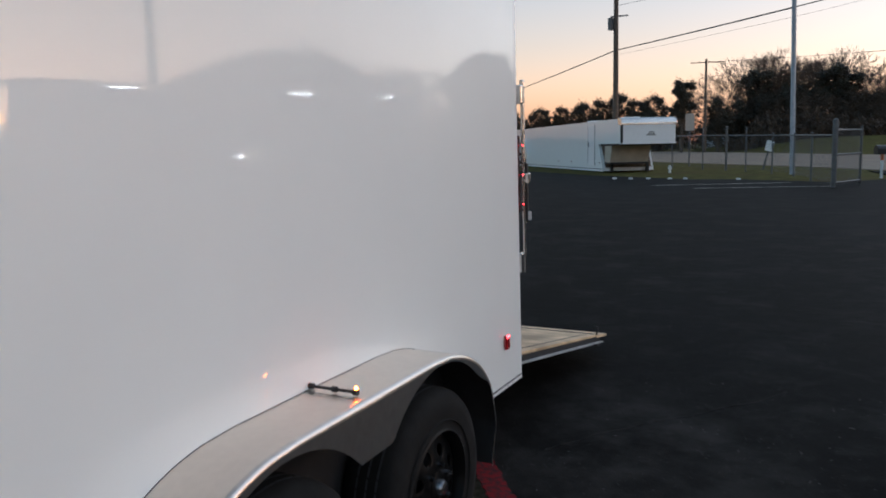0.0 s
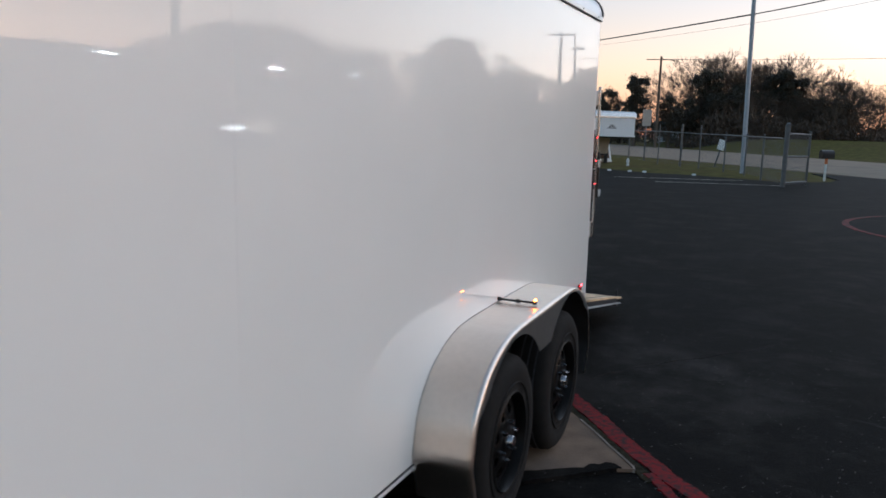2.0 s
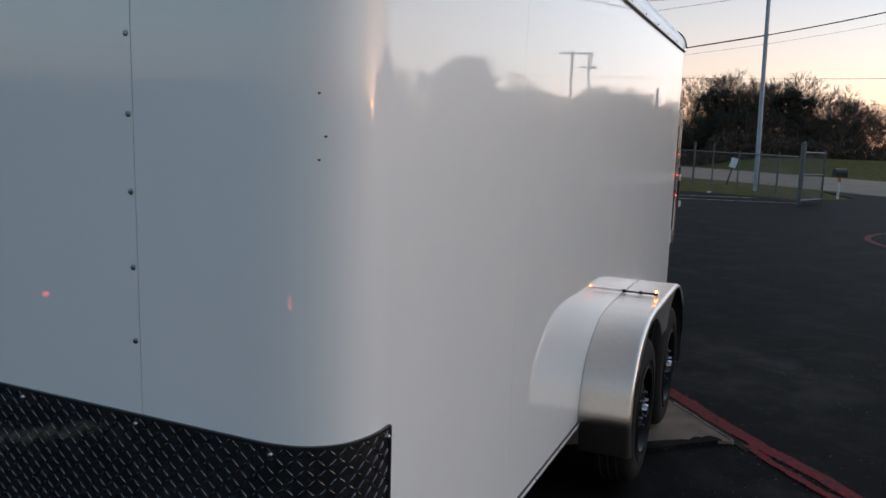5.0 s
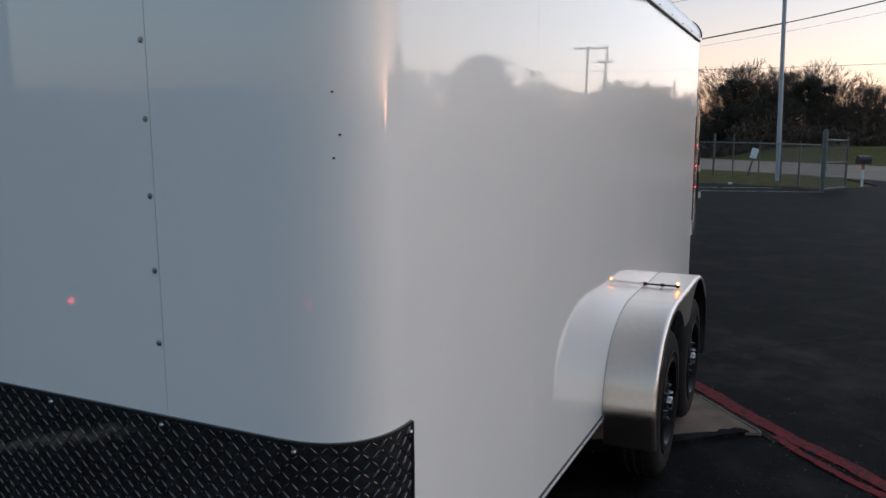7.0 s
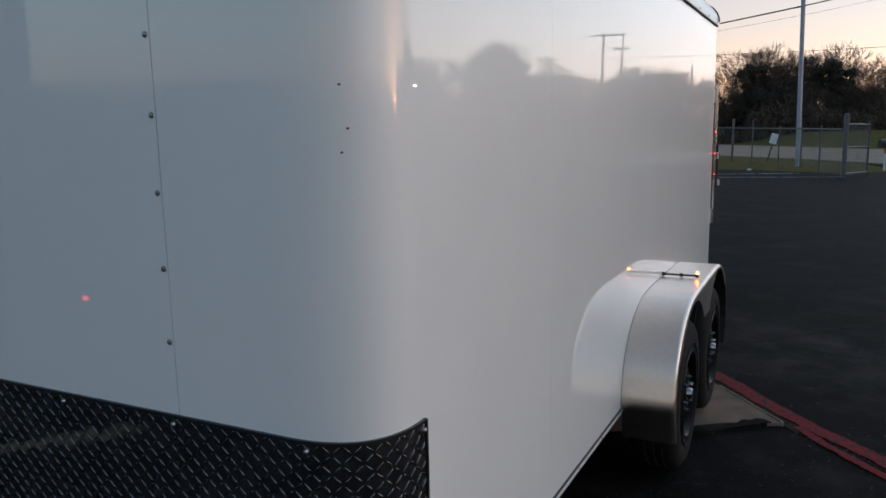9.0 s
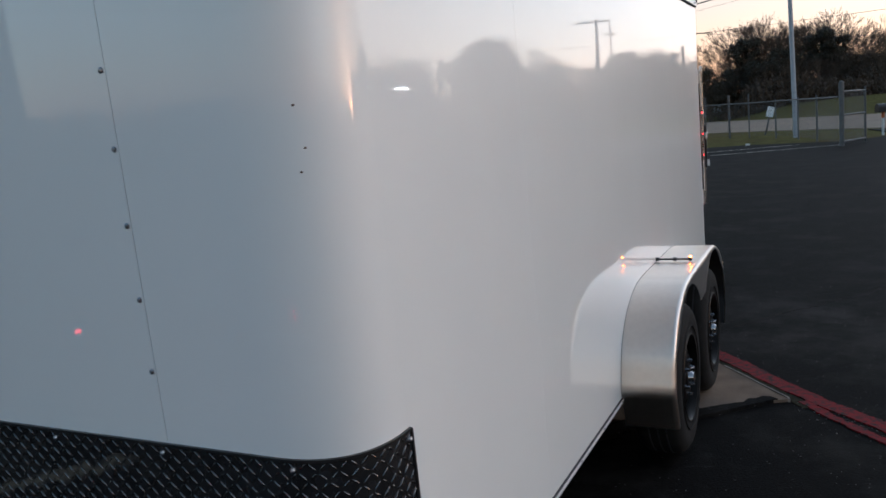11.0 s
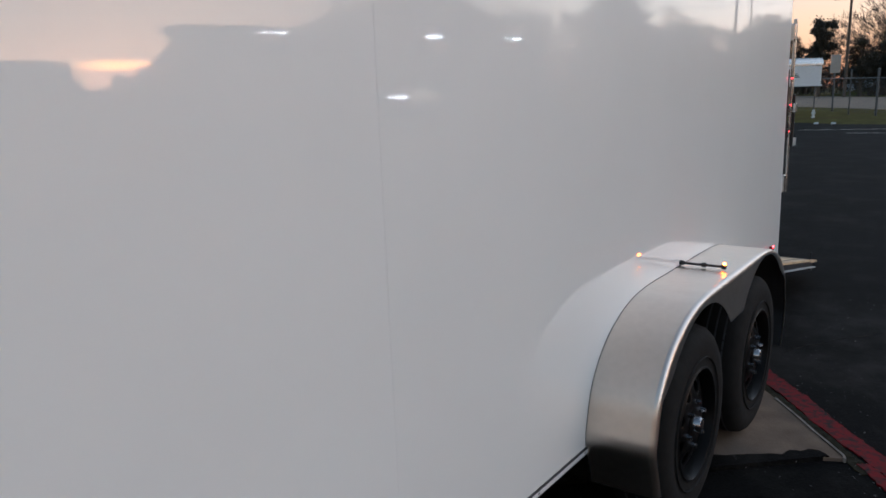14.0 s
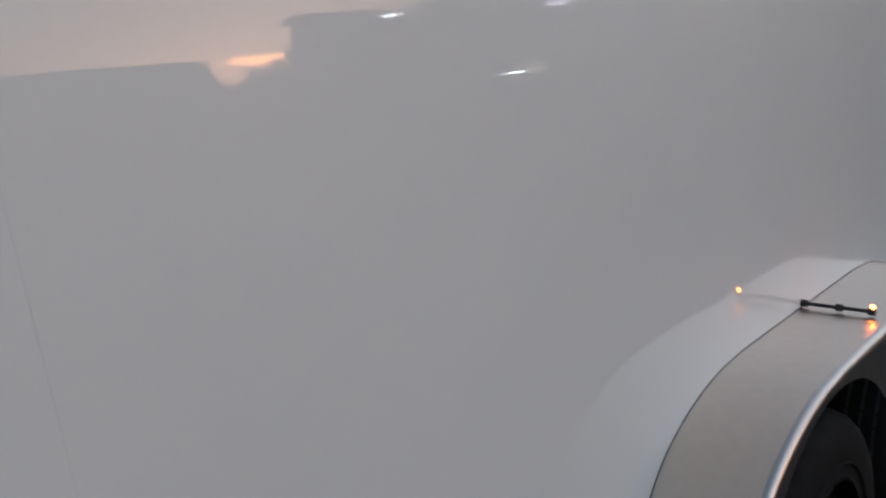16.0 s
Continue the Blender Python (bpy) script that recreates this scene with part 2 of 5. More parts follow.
PLATE = material("black_tread_plate", (0.016, 0.016, 0.017), 0.24, spread=0.3, scale=30, second=(0.026, 0.025, 0.024), second_scale=4.0, rough_spread=0.12, coat=0.3, coat_rough=0.2)
add_scuff(PLATE, -1.12, 0.872, -0.62, 1.012, 0.018, (0.13, 0.115, 0.09))
SCREW = material("zinc_screw", (0.30, 0.30, 0.31), 0.3, metal=1.0, spread=0.1)
RUSTY_SCREW = material("rusty_screw", (0.16, 0.11, 0.07), 0.5, metal=0.6, spread=0.3, scale=60)
CHROME = material("bright_steel", (0.7, 0.69, 0.66), 0.22, metal=1.0, spread=0.1, scale=40)
RUBBER = material("tyre_rubber", (0.0095, 0.0090, 0.0084), 0.85, specular=0.2, spread=0.25, scale=25, bump=0.15, bump_scale=120, second=(0.015, 0.0145, 0.014), second_scale=6)
RIM = material("black_painted_rim", (0.005, 0.005, 0.005), 0.34, spread=0.2, specular=0.1)
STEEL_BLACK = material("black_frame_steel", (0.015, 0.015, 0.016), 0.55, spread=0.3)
RAMP_WOOD = material("ramp_plywood", (0.68, 0.48, 0.28), 0.6, spread=0.25, scale=6, second=(0.30, 0.20, 0.11), second_scale=2.2, bump=0.2, bump_scale=60)
AMBER = glowing("amber_led", (1.0, 0.125, 0.004), 22)
RED_LED = glowing("red_led", (1.0, 0.03, 0.03), 5)
RED_LED_BIG = glowing("red_lamp_glow", (1.0, 0.03, 0.05), 2.6)
TAIL_LED = glowing("tail_led", (1.0, 0.03, 0.03), 2.0)
RED_LED_DIM = glowing("dim_red_lamp_glow", (1.0, 0.04, 0.06), 3.2)
RED_LENS = material("red_lens", (0.35, 0.008, 0.012), 0.15, coat=1.0)
BLACK_PLASTIC = material("black_plastic", (0.012, 0.012, 0.012), 0.4, spread=0.1)
RAMP_SKIN = material("pale_ramp_skin", (0.42, 0.42, 0.42), 0.45, spread=0.2, scale=9)
GALV = material("galvanised_steel", (0.105, 0.107, 0.108), 0.5, metal=0.3, spread=0.2, scale=12)
POLE_GREY = material("painted_grey_pole", (0.34, 0.36, 0.39), 0.5, spread=0.12, scale=6)
POLE_WOOD = material("weathered_pole_wood", (0.10, 0.075, 0.055), 0.85, spread=0.35, scale=9, bump=0.4, bump_scale=30)
CABLE = material("black_cable", (0.02, 0.02, 0.02), 0.6)
BARK = material("bark", (0.10, 0.075, 0.052), 0.9, spread=0.35, scale=8)
TWIG = material("winter_twig", (0.085, 0.060, 0.040), 0.9, spread=0.3, scale=2)
LEAF = material("dark_evergreen_leaf", (0.031, 0.028, 0.016), 0.7, spread=0.5, scale=1.2, second=(0.04, 0.028, 0.016), second_scale=0.8)
BRUSH = material("winter_brush", (0.062, 0.042, 0.026), 0.85, spread=0.5, scale=0.8)
GRASS = material("winter_grass", (0.088, 0.078, 0.022), 0.95, specular=0.03, spread=0.45, scale=1.6, second=(0.085, 0.060, 0.024), second_scale=0.25, bump=0.6, bump_scale=14)
ROAD = material("pale_concrete_road", (0.27, 0.212, 0.158), 0.9, specular=0.08, spread=0.12, scale=0.6, second=(0.21, 0.166, 0.126), second_scale=0.2, bump=0.2, bump_scale=40)
CONCRETE = material("weathered_concrete", (0.187, 0.137, 0.099), 0.9, specular=0.15, spread=0.2, scale=7, second=(0.13, 0.104, 0.082), second_scale=2.4, bump=0.35, bump_scale=90)
CURB_WHITE = material("white_block_paint", (0.62, 0.62, 0.6), 0.7, spread=0.15, scale=9)
METAL_WALL = material("blue_grey_metal_siding", (0.085, 0.10, 0.11), 0.5, spread=0.1, scale=1.0)
HOUSE_WALL = material("pale_house_siding", (0.42, 0.44, 0.47), 0.7, spread=0.1, scale=1.0)
ROOF_DARK = material("dark_shingles", (0.06, 0.058, 0.055), 0.85, spread=0.25, scale=2.0)
GLASS_DARK = material("dark_window_glass", (0.02, 0.024, 0.03), 0.08, coat=1.0)
ORANGE = material("orange_paint", (0.55, 0.16, 0.05), 0.6, spread=0.15)
LAMP_WHITE = glowing("white_wall_lamp", (1.0, 0.93, 0.82), 25)
LUG = material("worn_tread_lug", (0.155, 0.152, 0.149), 0.17, metal=0.95, spread=0.3, scale=40)
SIGN_BACK = material("weathered_sign_back", (0.40, 0.36, 0.31), 0.6, spread=0.08)
# Glow of the added panel that gives the wall its warm mirrored patch.
WARM_GLOW = glowing("cream_glow", (1.0, 0.74, 0.48), 0.42)
SIGN_WHITE = material("white_sign_sheet", (0.85, 0.85, 0.84), 0.6, spread=0.04)


def brushed_aluminium():
    mat = bpy.data.materials.new("brushed_aluminium")
    mat.use_nodes = True
    nt = mat.node_tree
    b = nt.nodes["Principled BSDF"]
    b.inputs["Base Color"].default_value = (0.70, 0.63, 0.56, 1)
    b.inputs["Metallic"].default_value = 1.0
    co = nt.nodes.new("ShaderNodeTexCoord")
    mp = nt.nodes.new("ShaderNodeMapping")
    mp.inputs["Scale"].default_value = (2, 300, 300)
    n = nt.nodes.new("ShaderNodeTexNoise")
    n.inputs["Scale"].default_value = 1.0
    n.inputs["Detail"].default_value = 3
    r = nt.nodes.new("ShaderNodeMapRange")
    r.inputs["To Min"].default_value, r.inputs["To Max"].default_value = 0.30, 0.365
    nt.links.new(co.outputs["Object"], mp.inputs["Vector"])
    nt.links.new(mp.outputs["Vector"], n.inputs["Vector"])
    nt.links.new(n.outputs["Fac"], r.inputs["Value"])
    nt.links.new(r.outputs["Result"], b.inputs["Roughness"])
    # handling marks and dull blotches
    m = nt.nodes.new("ShaderNodeTexNoise")
    m.inputs["Scale"].default_value, m.inputs["Detail"].default_value = 38.0, 9.0
    nt.links.new(co.outputs["Object"], m.inputs["Vector"])
    k = nt.nodes.new("ShaderNodeMix")
    k.data_type = "RGBA"
    k.inputs[6].default_value, k.inputs[7].default_value = (0.685, 0.617, 0.547, 1), (0.715, 0.645, 0.573, 1)
    f = nt.nodes.new("ShaderNodeMapRange")
    f.inputs["From Min"].default_value, f.inputs["From Max"].default_value = 0.35, 0.65
    nt.links.new(m.outputs["Fac"], f.inputs["Value"])
    nt.links.new(f.outputs["Result"], k.inputs[0])
    nt.links.new(k.outputs[2], b.inputs["Base Color"])
    return mat


ALU = brushed_aluminium()


def asphalt_material():
    mat = bpy.data.materials.new("old_asphalt")
    mat.use_nodes = True
    nt = mat.node_tree
    L = nt.links.new
    b = nt.nodes["Principled BSDF"]
    co = nt.nodes.new("ShaderNodeTexCoord")

    def tex(kind, sc, **k):
        n = nt.nodes.new(kind)
        n.inputs["Scale"].default_value = sc
        for a, v in k.items():
            n.inputs[a].default_value = v
        L(co.outputs["Object"], n.inputs["Vector"])
        return n

    def rng(v, f0, f1, t0, t1):
        m = nt.nodes.new("ShaderNodeMapRange")
        L(v, m.inputs["Value"])
        for i, x in enumerate((f0, f1, t0, t1)):
            m.inputs[i + 1].default_value = x
        return m.outputs["Result"]

    def mix(f, a, c):
        m = nt.nodes.new("ShaderNodeMix")
        m.data_type = "RGBA"
        L(f, m.inputs[0])
        for s, v in ((m.inputs[6], a), (m.inputs[7], c)):
            if isinstance(v, tuple):
                s.default_value = v
            else:
                L(v, s)
        return m.outputs[2]

    grain = tex("ShaderNodeTexNoise", 90, Detail=4.0)
    broad = tex("ShaderNodeTexNoise", 0.45, Detail=6.0)
    wear = tex("ShaderNodeTexNoise", 1.3, Detail=9.0, Roughness=0.7)
    stones = tex("ShaderNodeTexVoronoi", 24.0)
    c = mix(rng(grain.outputs["Fac"], 0.35, 0.65, 0, 1), (0.0017, 0.0016, 0.0014, 1), (0.0078, 0.0073, 0.0066, 1))
    c = mix(rng(broad.outputs["Fac"], 0.45, 0.7, 0, 0.6), c, (0.0078, 0.0078, 0.0086, 1))
    c = mix(rng(wear.outputs["Fac"], 0.50, 0.70, 0, 0.65), c, (0.029, 0.0265, 0.0235, 1))
    scrape = tex("ShaderNodeTexNoise", 5.5, Detail=8.0, Roughness=0.65)
    c = mix(rng(scrape.outputs["Fac"], 0.54, 0.70, 0, 0.55), c, (0.022, 0.0205, 0.019, 1))
    c = mix(rng(stones.outputs["Distance"], 0.05, 0.10, 0.7, 0.0), c, (0.16, 0.15, 0.14, 1))
    # old cracks, filled with pale dust in places
    bend = nt.nodes.new("ShaderNodeVectorMath")
    bend.operation = "MULTIPLY_ADD"
    wob = tex("ShaderNodeTexNoise", 2.2, Detail=5.0)
    L(wob.outputs["Color"], bend.inputs[0])
    bend.inputs[1].default_value = (0.55, 0.55, 0.0)
    L(co.outputs["Object"], bend.inputs[2])
    crack = nt.nodes.new("ShaderNodeTexVoronoi")
    crack.feature = "DISTANCE_TO_EDGE"
    crack.inputs["Scale"].default_value = 0.6
    L(bend.outputs[0], crack.inputs["Vector"])
    fill = nt.nodes.new("ShaderNodeMath")
    fill.operation = "MULTIPLY"
    L(rng(crack.outputs["Distance"], 0.002, 0.010, 0.6, 0.0), fill.inputs[0])
    patchy = tex("ShaderNodeTexNoise", 0.8, Detail=3.0)
    L(rng(patchy.outputs["Fac"], 0.54, 0.68, 0.0, 1.0), fill.inputs[1])
    c = mix(fill.outputs[0], c, (0.028, 0.026, 0.025, 1))
    # a dusty patch by the ramp, broken up by noise
    off = nt.nodes.new("ShaderNodeVectorMath")
    off.operation = "DISTANCE"
    off.inputs[1].default_value = (0.75, 0.75, 0.0)
    L(bend.outputs[0], off.inputs[0])
    dust = nt.nodes.new("ShaderNodeMath")
    dust.operation = "MULTIPLY"
    L(rng(off.outputs["Value"], 0.35, 1.25, 0.75, 0.0), dust.inputs[0])
    L(rng(wear.outputs["Fac"], 0.40, 0.60, 0.1, 1.0), dust.inputs[1])
    c = mix(dust.outputs[0], c, (0.036, 0.033, 0.030, 1))
    L(c, b.inputs["Base Color"])
    b.inputs["Roughness"].default_value = 0.72
    b.inputs["Specular IOR Level"].default_value = 0.03
    bp = nt.nodes.new("ShaderNodeBump")
    bp.inputs["Strength"].default_value = 0.5
    bp.inputs["Distance"].default_value = 0.006
    L(grain.outputs["Fac"], bp.inputs["Height"])
    L(bp.outputs["Normal"], b.inputs["Normal"])
    return mat


ASPHALT = asphalt_material()


def worn_paint(name, colour, wear0=0.5, wear1=0.62, sc=14.0, under=(0.02, 0.019, 0.019)):
    """Road paint, worn through to the asphalt in patches."""
    mat = bpy.data.materials.new(name)
    mat.use_nodes = True
    nt = mat.node_tree
    b = nt.nodes["Principled BSDF"]
    co = nt.nodes.new("ShaderNodeTexCoord")
    n = nt.nodes.new("ShaderNodeTexNoise")
    n.inputs["Scale"].default_value, n.inputs["Detail"].default_value, n.inputs["Roughness"].default_value = sc, 8, 0.65
    r = nt.nodes.new("ShaderNodeMapRange")
    for i, x in enumerate((wear0, wear1, 0, 1)):
        r.inputs[i + 1].default_value = x
    m = nt.nodes.new("ShaderNodeMix")
    m.data_type = "RGBA"
    m.inputs[6].default_value = (*colour, 1)
    m.inputs[7].default_value = (*under, 1)
    nt.links.new(co.outputs["Object"], n.inputs["Vector"])
    nt.links.new(n.outputs["Fac"], r.inputs["Value"])
    nt.links.new(r.outputs["Result"], m.inputs[0])
    nt.links.new(m.outputs[2], b.inputs["Base Color"])
    b.inputs["Roughness"].default_value = 0.8
    b.inputs["Specular IOR Level"].default_value = 0.15
    return mat


RED_PAINT = worn_paint("red_curb_paint", (0.185, 0.009, 0.013), 0.42, 0.64, 30.0)
RED_FAINT = worn_paint("faded_red_paint", (0.16, 0.018, 0.023), 0.41, 0.6, 6.0)
LINE_WHITE = worn_paint("white_line_paint", (0.5, 0.46, 0.42), 0.48, 0.62, 5.0)


PALE_DUST = worn_paint("pale_crack_dust", (0.034, 0.031, 0.028), 0.45, 0.58, 7.0, (0.010, 0.0095, 0.009))
CONCRETE_EDGE = material("worn_concrete_lip", (0.24, 0.21, 0.18), 0.9, spread=0.3, scale=12, specular=0.1)
JOINT_DIRT = material("olive_joint_dirt", (0.030, 0.027, 0.018), 0.95, specular=0.05, spread=0.5, scale=26, bump=0.6, bump_scale=60)
GRIT = material("pale_grit", (0.13, 0.12, 0.108), 0.85, spread=0.6, scale=9)


# ---- ground ----
def flat(name, outline, z0, z1, mat, label, category, kind="structure"):
    bm = slab(B(), outline, "z", z0, z1)
    return part(name, bm, mat, None, label, kind=kind, category=category)


bm = B()
bmesh.ops.create_grid(bm, x_segments=2, y_segments=2, size=1500)
part("ground", bm, GRASS, None, "flat winter grass land reaching the horizon", kind="structure", category="ground").location.z = -0.06
flat("lot", [(-70, -60), (60, -60), (65.646, 4.863), (39.100, 19.984), (12.900, 26.186), (6.403, 33.776), (3.578, 32.822), (3.239, 30.965), (1.533, 28.518), (-1.994, 30.965), (-4.364, 31.194), (-9.879, 35.989), (-84.006, 118.161), (-190.785, 170.420)],
     -0.2, 0.0, ASPHALT, "worn dark asphalt parking lot with patches", "parking lot")
flat("road", [(-172.098, 188.891), (-126.852, 221.313), (-0.723, 49.252), (6.254, 37.002), (16.123, 24.357), (60, -20), (66, -12), (23.711, 50.211), (11.228, 71.874), (-26.808, 148.224), (-109.030, 230.500), (-159.409, 199.518)],
     -0.2, -0.03, ROAD, "pale concrete road beyond the fence", "road")


def field():
    """Grass that climbs gently from the far side of the road to the foot of the trees."""
    near = [(60.0, -6.0), (40.0, 28.0), (25.5, 50.0), (13.0, 72.0), (-6.0, 110.0), (-25.0, 149.0)]
    far = [(110.0, 60.0), (70.0, 100.0), (32.0, 122.0), (10.0, 128.0), (-4.0, 136.0), (-14.0, 156.0)]
    bm = B()
    rows = []
    for k in range(9):
        f = k / 8
        rise = 2.1 * f * f * (3 - 2 * f)
        rows.append([bm.verts.new((a[0] + (b[0] - a[0]) * f, a[1] + (b[1] - a[1]) * f, -0.07 + rise + 0.12 * f * noise.noise(Vector((a[0] * 0.1, k * 1.7, 2.0))))) for a, b in zip(near, far)])
    rows.append([bm.verts.new((b[0] * 1.0 + 30.0, b[1] + 110.0, 2.0)) for b in far])
    for r, q in zip(rows, rows[1:]):
        for i in range(len(near) - 1):
            bm.faces.new((r[i], r[i + 1], q[i + 1], q[i]))
    bmesh.ops.recalc_face_normals(bm, faces=bm.faces)
    part("field", bm, GRASS, None, "rough winter grass field rising beyond the road", smooth=60, kind="structure", category="field")


field()
flat("driveway", [(3.806, 32.940), (6.409, 33.897), (12.913, 26.289), (14.419, 27.021), (6.404, 36.875), (2.874, 40.434)], -0.2, -0.012, ASPHALT, "asphalt apron joining lot and road", "driveway")
# Pad stops short under the trailer; dark asphalt there stands for deep shade.
flat("concrete_pad", [(0.593, -1.414), (0.498, -1.457), (0.130, -1.734), (-0.117, -1.908), (-2.592, -1.908), (-2.820, 2.357), (-1.497, 0.975), (0.174, -0.842)],
     -0.1, 0.016, CONCRETE, "brown weathered concrete pad under the trailer wheels", "concrete pad")
def resample(pts, step):
    out = []
    for p, q in zip(pts, pts[1:]):
        p, q = Vector(p), Vector(q)
        n = max(1, int((q - p).length / step))
        out += [p.lerp(q, i / n) for i in range(n)]
    return out + [Vector(pts[-1])]


def stripe(name, pts, width, mat, z, label, category, end_width=None, ragged=0.0, step=10.0):
    """A flat band along a line; ragged: by how much its worn edges wander."""
    bm = B()
    pts = resample(pts, step)
    n = len(pts)
    rows = []
    for i, p in enumerate(pts):
        p = p.to_3d()
        d = (pts[min(i + 1, n - 1)] - pts[max(i - 1, 0)]).to_3d()
        s = Vector((-d.y, d.x, 0)).normalized()
        w = (width + ((end_width or width) - width) * min(1, 1.6 * i / (n - 1))) / 2
        wa, wb = (w + ragged * (noise.noise(p * 17 + Vector((k, 0, 0))) + 0.8 * noise.noise(p * 60 + Vector((k, 0, 0)))) for k in (0.0, 40.0))
        rows.append([bm.verts.new((q.x, q.y, zz)) for q, zz in ((p - s * wa, z), (p + s * wb, z), (p + s * wb, z - 0.05), (p - s * wa, z - 0.05))])
    for i in range(n - 1):
        for k in range(4):
            bm.faces.new((rows[i][k], rows[i][(k + 1) % 4], rows[i + 1][(k + 1) % 4], rows[i + 1][k]))
    bm.faces.new(rows[0])
    bm.faces.new(rows[-1])
    return part(name, bm, mat, None, label, kind="structure", category=category)


def torn(outline, amp):
    """An outline with a crumbled edge."""
    pts = resample(outline + outline[:1], 0.015)[:-1]
    return [(p.x + amp * noise.noise(p.to_3d() * 30), p.y + amp * noise.noise(p.to_3d() * 30 + Vector((9, 0, 0)))) for p in pts]


flat("asphalt_patch", torn([(0.540, -1.432), (0.500, -1.402), (0.458, -1.408), (0.432, -1.450), (0.385, -1.462), (0.372, -1.522), (0.300, -1.566), (0.190, -1.648), (0.050, -1.744), (-0.099, -1.850), (-0.879, -2.494), (-0.777, -2.639), (0.151, -1.803)], 0.009),
     -0.05, 0.022, ASPHALT, "ragged asphalt patch over the concrete edge", "asphalt patch")

stripe("red_line_1", [(-1.080, 0.972), (0.143, -0.615), (0.280, -0.774), (0.474, -1.052), (0.787, -1.429), (1.040, -1.688), (1.170, -1.864), (1.979, -2.794), (3.420, -4.600)], 0.15, RED_PAINT, 0.006, "worn red fire lane stripe on asphalt", "road marking", 0.075, 0.012, 0.015)
stripe("red_line_2", [(0.668, -1.400), (0.795, -1.592), (1.038, -1.885), (1.164, -2.000), (1.899, -2.886), (3.340, -4.688)], 0.052, RED_PAINT, 0.0065, "narrow worn red band beside the stripe", "road marking", None, 0.012, 0.015)
stripe("joint", [(-0.647, 0.226), (0.164, -0.795), (0.292, -0.956), (0.415, -1.118), (0.527, -1.269), (0.618, -1.377), (0.699, -1.484)], 0.07, JOINT_DIRT, 0.004, "dirt-filled joint between pad and asphalt", "joint", None, 0.015, 0.02)
stripe("red_curve", arc(6.46, 12.34, 3.97, 264, 128, 34), 0.13, RED_FAINT, 0.006, "faded red painted curve on the asphalt", "road marking")
stripe("white_line_1", [(-4.786, 25.979), (-0.103, 28.193)], 0.10, LINE_WHITE, 0.006, "worn white parking line", "road marking")
stripe("white_line_2", [(-2.956, 24.158), (1.311, 25.773)], 0.10, LINE_WHITE, 0.006, "worn white parking line", "road marking")

stripe("crack_1", [(0.078, -0.110), (0.168, 0.102), (0.239, 0.181), (0.310, 0.338), (0.433, 0.474), (0.555, 0.655), (0.731, 0.815), (0.876, 1.044), (1.053, 1.229), (1.211, 1.507)], 0.004, PALE_DUST, 0.003, "thin dust-filled crack in the asphalt", "crack")
stripe("pad_edge", [(0.210, -0.889), (0.354, -1.075), (0.435, -1.189), (0.527, -1.307), (0.591, -1.393), (0.598, -1.420)], 0.011, CONCRETE_EDGE, 0.02, "pale worn lip of the concrete pad", "concrete edge")


def gravel():
    """Loose grit on the asphalt, thickest along the red stripe and near the pad."""
    rnd = random.Random(41)
    verts, faces = [], []
    for k in range(1500):
        if k % 3:
            x, y = rnd.uniform(0.1, 3.4), rnd.uniform(-3.6, 1.6)
            if noise.noise(Vector((x * 1.7, y * 1.7, 3.0))) < -0.02:
                continue
        else:
            t = rnd.random()
            x, y = 0.15 + 1.2 * t + rnd.gauss(0, 0.05), -0.86 - 1.3 * t + rnd.gauss(0, 0.05)
        if x < 0.62 and y < -0.78 - (x - 0.16) * 1.15:
            continue
        r = rnd.uniform(0.0012, 0.0042) * (1.5 if rnd.random() < 0.05 else 1.0)
        c = Vector((x, y, r * 0.5))
        i = len(verts)
        for d in ((1, 0, 0), (0, 1, 0), (-1, 0, 0), (0, -1, 0), (0, 0, 0.8), (0, 0, -0.8)):
            verts.append(tuple(c + Vector(d) * r * rnd.uniform(0.7, 1.3)))
        for a in range(4):
            b = (a + 1) % 4
            faces += [(i + a, i + b, i + 4), (i + b, i + a, i + 5)]
    me = bpy.data.meshes.new("loose_gravel")
    me.from_pydata(verts, [], faces)
    me.materials.append(GRIT)
    tagged(new("loose_gravel", me), "loose pale grit scattered on the asphalt", "gravel", "", "stuff")


gravel()


# ---- the enclosed trailer: near side in the plane x = 0, tail at y = 0, nose at y = -4.62; it stands slightly nose-down ----
NOSE, WIDE, FLOOR, TOP = -4.632, -2.10, 0.405, 2.275
R_C, R_A = 0.20, 0.186
trailer = thing("enclosed_trailer", pose(0, -1.755, 0, 1.4) @ pose(0, 1.755, 0), "white enclosed tandem-axle cargo trailer with its rear ramp lowered", "trailer")

SEAM_Y, SEAM_X = -3.605, -0.487


def corner_curve(out=0.0, n=24):
    """The nose corner in plan, from the front face to the side: a bend that tightens in its middle."""
    pts = []
    for i in range(n + 1):
        t = 1 - i / n
        p = Vector((-R_C * t * t, NOSE + R_A - R_A * (2 * t - t * t)))
        d = Vector((R_C * t, R_A * (1 - t)))
        pts.append((p.x + out * d.y / d.length, p.y - out * d.x / d.length))
    return pts


def sill(y):
    """Height of the side wall's lower edge, in the body's own frame."""
    return 0.344 - 0.031 * y


